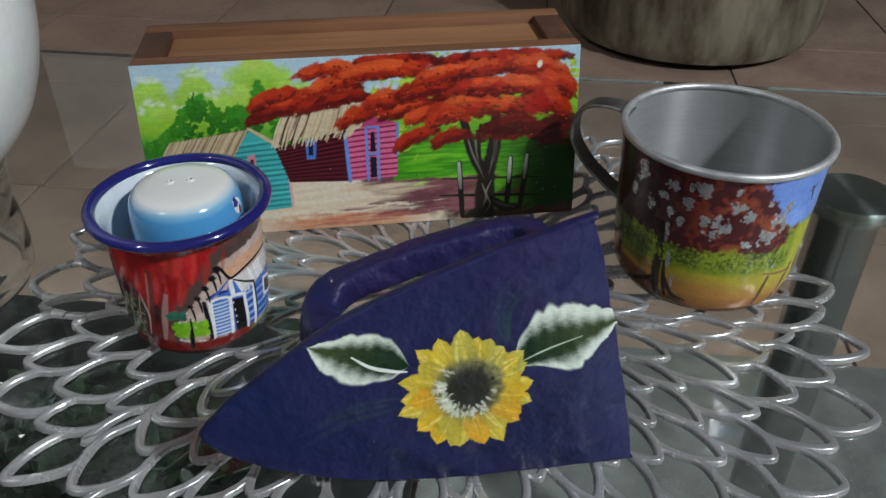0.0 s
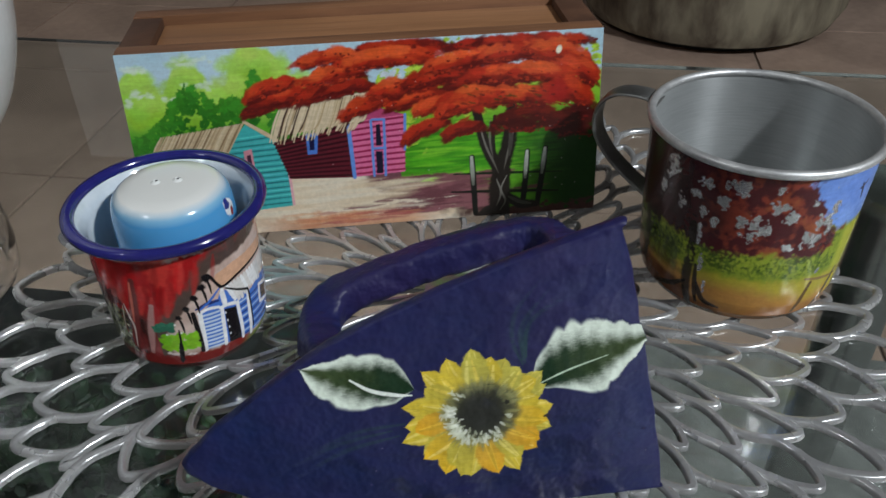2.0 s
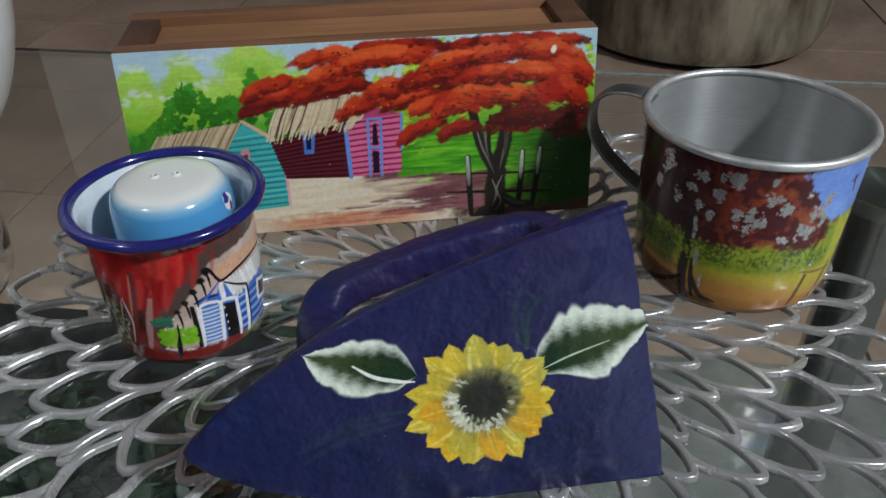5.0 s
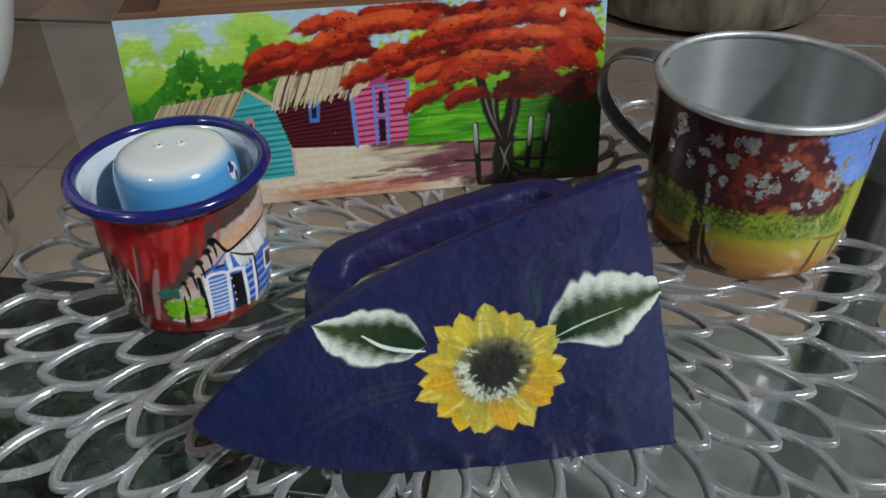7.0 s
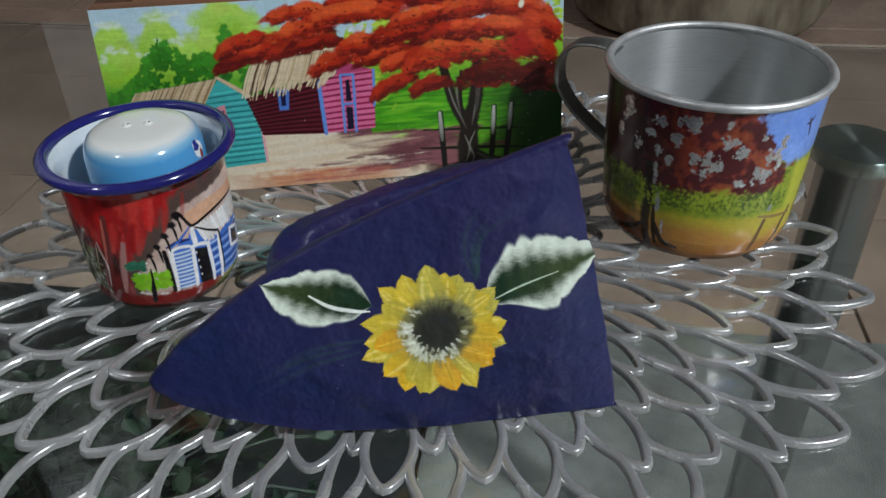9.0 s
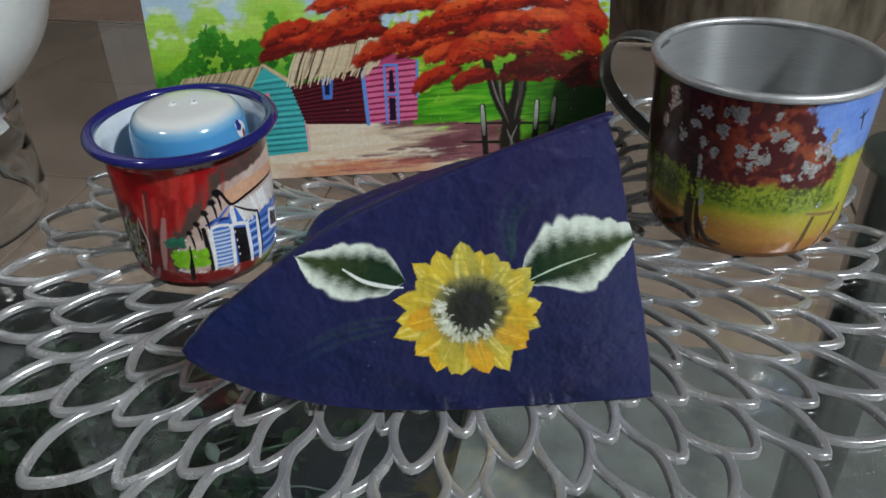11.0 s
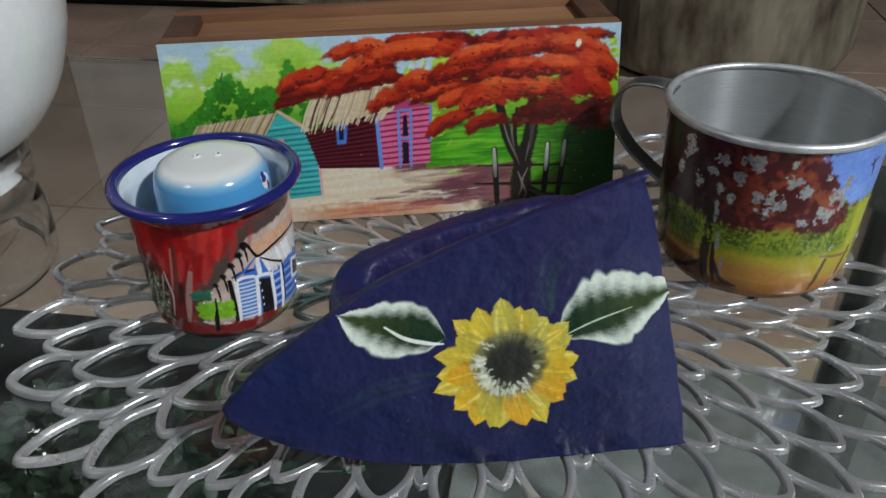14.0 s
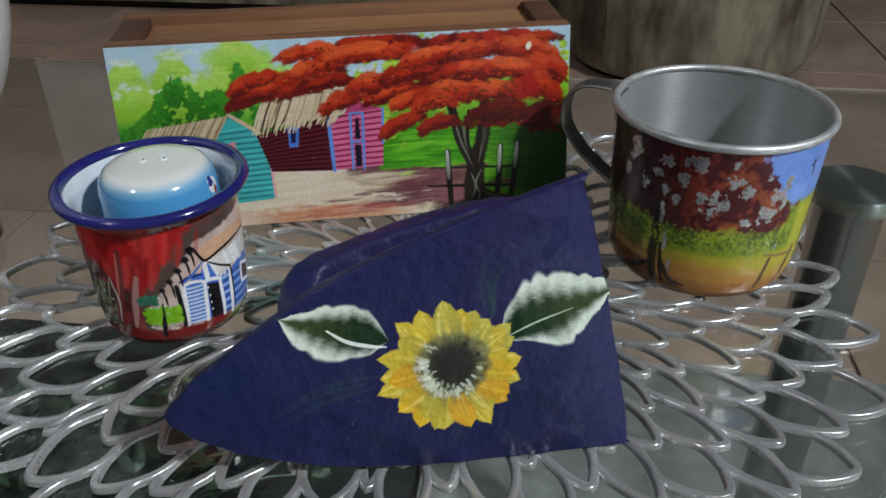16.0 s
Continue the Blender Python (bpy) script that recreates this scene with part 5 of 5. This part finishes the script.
            cv.stroke([(p.x, p.y) for p in pts], wide, mixc(tone, (0.20, 0.19, 0.05), 0.6), 0.0, 8, tone, 0.12, 0.0, 1.0, 1.15)
            # lighter and darker hairs along the petal
            for _ in range(3):
                o = s * rng.uniform(-0.3, 0.3) * wide
                cv.stroke([(p.x, p.y) for p in (c0 + d * 0.009 + o, c0 + d * 0.6 * r + 0.9 * o, c0 + d * 0.93 * r + 0.4 * o)], rng.uniform(0.0006, 0.0014), mixc(tone, rng.choice(((0.80, 0.70, 0.26), (0.26, 0.22, 0.03), (0.74, 0.56, 0.10))), 0.5), 0.2, 4, None, 0.6, 0.3, 0.7)
    for _ in range(150):
        a, r = rng.uniform(0, 6.283), 0.0105 * math.sqrt(rng.random())
        c = mixc((0.016, 0.017, 0.013), (0.10, 0.10, 0.045), max(0.0, r / 0.0105 - 0.45) * 1.5)
        cv.daub(cx + 0.0008 + r * math.cos(a), cy + 0.0012 + 0.92 * r * math.sin(a), 0.0018, 0.0018, 0, c, soft=0.8, cover=0.6)
    cv.daub(cx + 0.0010, cy + 0.0010, 0.0078, 0.0075, 0, (0.020, 0.021, 0.017), 0.2, soft=0.45, cover=0.9)
    # smoky hairs out over the petals, white ones below
    for _ in range(110):
        a = rng.uniform(0, 6.283)
        r = 0.0078 + rng.uniform(-0.001, 0.001)
        p = [(cx + 0.0006 + q * math.cos(a), cy + 0.001 + q * math.sin(a)) for q in (r, r + 0.0016, r + rng.uniform(0.003, 0.0052))]
        cv.stroke(p, 0.0010, (0.050, 0.055, 0.030), 0.1, 3, (0.26, 0.25, 0.09), 0.8, 0.3, 0.6)
    for _ in range(110):
        a = rng.gauss(-2.25, 0.80)
        r = 0.0080 + rng.gauss(0, 0.0010)
        p = [(cx + q * math.cos(a + w), cy + 0.001 + q * math.sin(a + w)) for q, w in ((r, 0), (r + 0.0010, rng.uniform(-0.06, 0.06)), (r + rng.uniform(0.0012, 0.0030), rng.uniform(-0.1, 0.1)))]
        cv.stroke(p, rng.uniform(0.0005, 0.0011), rng.choice(((0.74, 0.76, 0.70), (0.52, 0.56, 0.44), (0.34, 0.37, 0.26))), 0.3, 3, (0.56, 0.57, 0.42), 0.6, 0.3, 0.65)
    cv.daub(cx + 0.0205, cy - 0.0022, 0.0009, 0.0005, 0.2, (0.03, 0.02, 0.01))
    cv.daub(cx + 0.0085, cy + 0.0040, 0.0008, 0.0007, 0.2, (0.02, 0.02, 0.015))
    # chips and pale specks in the paint
    for _ in range(34):
        u = rng.uniform(-0.03, 0.062)
        v = rng.uniform(0.005, 0.05)
        if (u - cx) ** 2 + (v - cy) ** 2 > 0.025 ** 2:
            cv.daub(u, v, rng.uniform(0.0002, 0.0005), rng.uniform(0.00015, 0.0003), rng.uniform(0, 3), rng.choice(((0.16, 0.10, 0.16), (0.09, 0.03, 0.05), (0.20, 0.17, 0.22))), soft=0.5, cover=0.8)
    part("painted_flower", cv.mesh("painted_flower", 0.00005, True), M_PAINT_IRON, iron, "hand-painted yellow sunflower with two green and white leaves")


paint_sunflower()


# ---- white and clear glass vase ----
VASE = (-0.2400, 0.2980)
vase = thing("glass_vase", "bulbous clear glass vase partly coated white, with a ribbed foot", "vase", pose(*VASE, TOP))
foot = [(0.0440, 0.0), (0.0464, 0.0012), (0.0478, 0.0040), (0.0480, 0.0075), (0.0484, 0.0110), (0.0488, 0.0150), (0.0483, 0.0185), (0.0486, 0.0225), (0.0480, 0.0260), (0.0480, 0.0300), (0.0468, 0.0345), (0.0462, 0.0375), (0.0474, 0.0405), (0.0484, 0.0440), (0.0485, 0.0500), (0.0478, 0.0530), (0.0490, 0.0550), (0.0494, 0.0575), (0.0492, 0.0605)]
part("foot", lathe(foot + [(0.0440, 0.0603), (0.0445, 0.0500), (0.0435, 0.0400), (0.0452, 0.0300), (0.0462, 0.0150), (0.0445, 0.0040)], 128, True), M_CLEAR, vase, "clear ribbed glass foot").visible_shadow = False


def coated(name, profile, a0, a1, material, label, wave=0.0):
    """The stretch of a turned skin between two bearings, its rim a little uneven."""
    bm = bmesh.new()
    rows = []
    for r, z in profile:
        a = [a0 + wave * fbm(z * 60, 3.0, 1.0) + (a1 - a0) * i / 80 for i in range(81)]
        rows.append([bm.verts.new((r * math.cos(q), r * math.sin(q), z)) for q in a])
    for p, q in zip(rows, rows[1:]):
        for i in range(80):
            bm.faces.new((p[i], p[i + 1], q[i + 1], q[i]))
    return part(name, bm, material, vase, label)


# the bowl's white as the thick glass refracts it, put in as a pale strip
coated("collar_refraction", [(0.0436, 0.0460 + 0.0016 * i) for i in range(9)], radians(-62), radians(8), surface("refracted_white", (0.30, 0.30, 0.29), (0.42, 0.42, 0.41), 0.4, scale=60), "pale strip inside the collar standing for the bowl's coating refracted by the glass", 0.03)
bowl = spline([(0.0, 0.0610, 0), (0.0400, 0.0612, 0), (0.0480, 0.0620, 0), (0.0519, 0.0640, 0), (0.0572, 0.0680, 0), (0.0631, 0.0750, 0), (0.0680, 0.0825, 0), (0.0720, 0.0915, 0), (0.0752, 0.1010, 0), (0.0778, 0.1120, 0), (0.0795, 0.1300, 0), (0.0770, 0.1600, 0), (0.0670, 0.1950, 0), (0.0560, 0.2250, 0), (0.0540, 0.2450, 0), (0.0600, 0.2650, 0)], 4)
bowl = [(max(p.x, 0.0), p.y) for p in bowl]
part("bowl", lathe(bowl + [(max(r - 0.0022, 0.0), z + 0.001) for r, z in reversed(bowl)], 128), M_CLEAR, vase, "clear glass bowl").visible_shadow = False
coated("white_coating", [(r + 0.0003, z) for r, z in bowl[4:]], radians(-38.5), radians(80), M_PORCELAIN, "glossy white coating over part of the bowl", 0.014)

# ---- upholstered seats behind the table ----
M_FABRIC = surface("green_marbled_fabric", (0.055, 0.037, 0.024), (0.27, 0.240, 0.168), 0.85, scale=11, fine=40, bump=0.3, dist=0.002, stretch=(1, 1, 0.38))


def ottoman(x, y, r, h):
    ob = thing("ottoman", "round ottoman in marbled green and beige fabric on the floor", "ottoman", pose(x, y, 0))
    bm = lathe([(0, 0.012), (r - 0.05, 0.012), (r - 0.015, 0.02), (r, 0.05), (r + 0.008, h * 0.5), (r, h - 0.06), (r - 0.03, h - 0.01), (r - 0.1, h + 0.01), (0, h + 0.02)], 96)
    for v in bm.verts:
        a = math.atan2(v.co.y, v.co.x)
        k = 1 + 0.016 * math.sin(a * 23 + 2 * math.sin(a * 5)) * (1 if 0.03 < v.co.z < h else 0)
        v.co.x *= k
        v.co.y *= k
    part("cushion", bm, M_FABRIC, ob, "gathered fabric cover")
    part("base", lathe([(0, 0), (r - 0.05, 0), (r - 0.05, 0.014), (0, 0.014)], 64), M_HOLE, ob, "dark recessed base")
    return ob


ottoman(0.575, 1.89, 0.29, 0.45)


def sofa():
    ob = thing("sofa", "low sofa in marbled green and beige fabric on the floor", "sofa", ROOM @ pose(-0.75, 2.45, 0))
    part("seat_base", blk((-0.95, -0.30, 0.02), (0.80, 0.5, 0.40), 0.04), M_FABRIC, ob, "fabric-covered seat base")
    part("seat_cushion", blk((-0.93, -0.31, 0.395), (0.78, 0.35, 0.52), 0.05), M_FABRIC, ob, "thick seat cushion")
    part("backrest", blk((-0.95, 0.36, 0.40), (0.80, 0.56, 0.95), 0.06), M_FABRIC, ob, "padded backrest")
    part("plinth", blk((-0.90, -0.25, 0.0), (0.75, 0.45, 0.03)), M_HOLE, ob, "dark plinth")


sofa()

# ---- added floor sheets and a leafy plant under the table ----
M_DIM_FLOOR = surface("dim_floor_tone", (0.006, 0.007, 0.007), (0.016, 0.017, 0.016), 0.95, scale=25, fine=500, bump=0.6, dist=0.002)
M_LEAF = surface("dark_green_leaf", (0.002, 0.010, 0.003), (0.008, 0.036, 0.009), 0.5, scale=40, fine=300)
M_PALER_FLOOR = surface("paler_floor_tone", (0.145, 0.148, 0.138), (0.25, 0.255, 0.238), 0.95, scale=25, fine=500, bump=0.6, dist=0.002)
# added sheets: dim floor at left, more reflection at right, put into their colours
for lo, hi, material, label in ((-1.25, -0.10, M_DIM_FLOOR, "dark sheet added under the glass table where the floor looks dim"), (-0.095, 0.85, M_PALER_FLOOR, "grey sheet added beside the dark one where the glass reflects more")):
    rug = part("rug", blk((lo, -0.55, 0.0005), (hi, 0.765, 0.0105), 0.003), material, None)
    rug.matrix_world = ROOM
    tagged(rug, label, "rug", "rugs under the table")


def low_plant():
    plant = thing("potted_plant", "low bushy plant with small green leaves under the table", "plant", pose(-0.31, 0.37, 0.0105))
    part("pot", lathe([(0, 0), (0.07, 0), (0.075, 0.003), (0.09, 0.085), (0.094, 0.088), (0.094, 0.095), (0.086, 0.095), (0.084, 0.08), (0, 0.078)], 48), M_HOLE, plant, "dark plastic pot")
    rng = random.Random(4)
    bm = bmesh.new()
    stems = bmesh.new()
    for s in range(100):
        a, tilt = rng.uniform(0, 6.283), rng.uniform(0.1, 1.25)
        reach = rng.uniform(0.12, 0.25)
        d = Vector((math.cos(a) * math.sin(tilt), 0.8 * math.sin(a) * math.sin(tilt), math.cos(tilt) * 0.75))
        base = Vector((0.04 * math.cos(a), 0.04 * math.sin(a), 0.075))
        pts = [base + d * reach * t + Vector((0, 0, 0.03 * math.sin(3.1 * t) - 0.05 * t * t)) for t in (0, 0.25, 0.5, 0.75, 1.0)]
        sweep(stems, pts, oval(0.0014, 0.0014, 5), up=Vector((0.1, 0.3, 1)))
        for k in range(26):
            t = rng.uniform(0.25, 1.02)
            p = base + d * reach * t + Vector((rng.gauss(0, 0.012), rng.gauss(0, 0.012), 0.03 * math.sin(3.1 * t) - 0.05 * t * t + rng.gauss(0, 0.010)))
            m = Matrix.Translation(p) @ Euler((rng.uniform(-0.9, 0.9), rng.uniform(-0.9, 0.9), rng.uniform(0, 6.28))).to_matrix().to_4x4()
            n, w = rng.uniform(0.008, 0.015), rng.uniform(0.5, 0.75)
            ring = [(0, 0, 0), (0.35, -0.5 * w, 0.08), (0.75, -0.42 * w, 0.10), (1.05, 0, 0.02), (0.75, 0.42 * w, 0.10), (0.35, 0.5 * w, 0.08)]
            vs = [bm.verts.new(m @ (Vector(q) * n * 1.3)) for q in ring]
            c = bm.verts.new(m @ (Vector((0.55, 0, 0.0)) * n * 1.3))
            for i in range(6):
                bm.faces.new((vs[i], vs[(i + 1) % 6], c))
    part("stems", stems, M_LEAF, plant)
    tagged(part("leaves", bm, M_LEAF, plant, "small glossy dark green leaves"), kind="stuff")


low_plant()

# ---- floor tiles, last ----
tile_me = mesh_of("tile", blk((-0.1975, -0.1975, -0.006), (0.1975, 0.1975, 0.0), 0.0015), False)
tile_me.materials.append(M_TILE)
for i in range(-13, 6):
    for j in range(-5, 9):
        t = new("tile", tile_me)
        t.parent = floor
        t.location = (0.2 + 0.4 * i, 0.05 + 0.4 * j, 0.0)
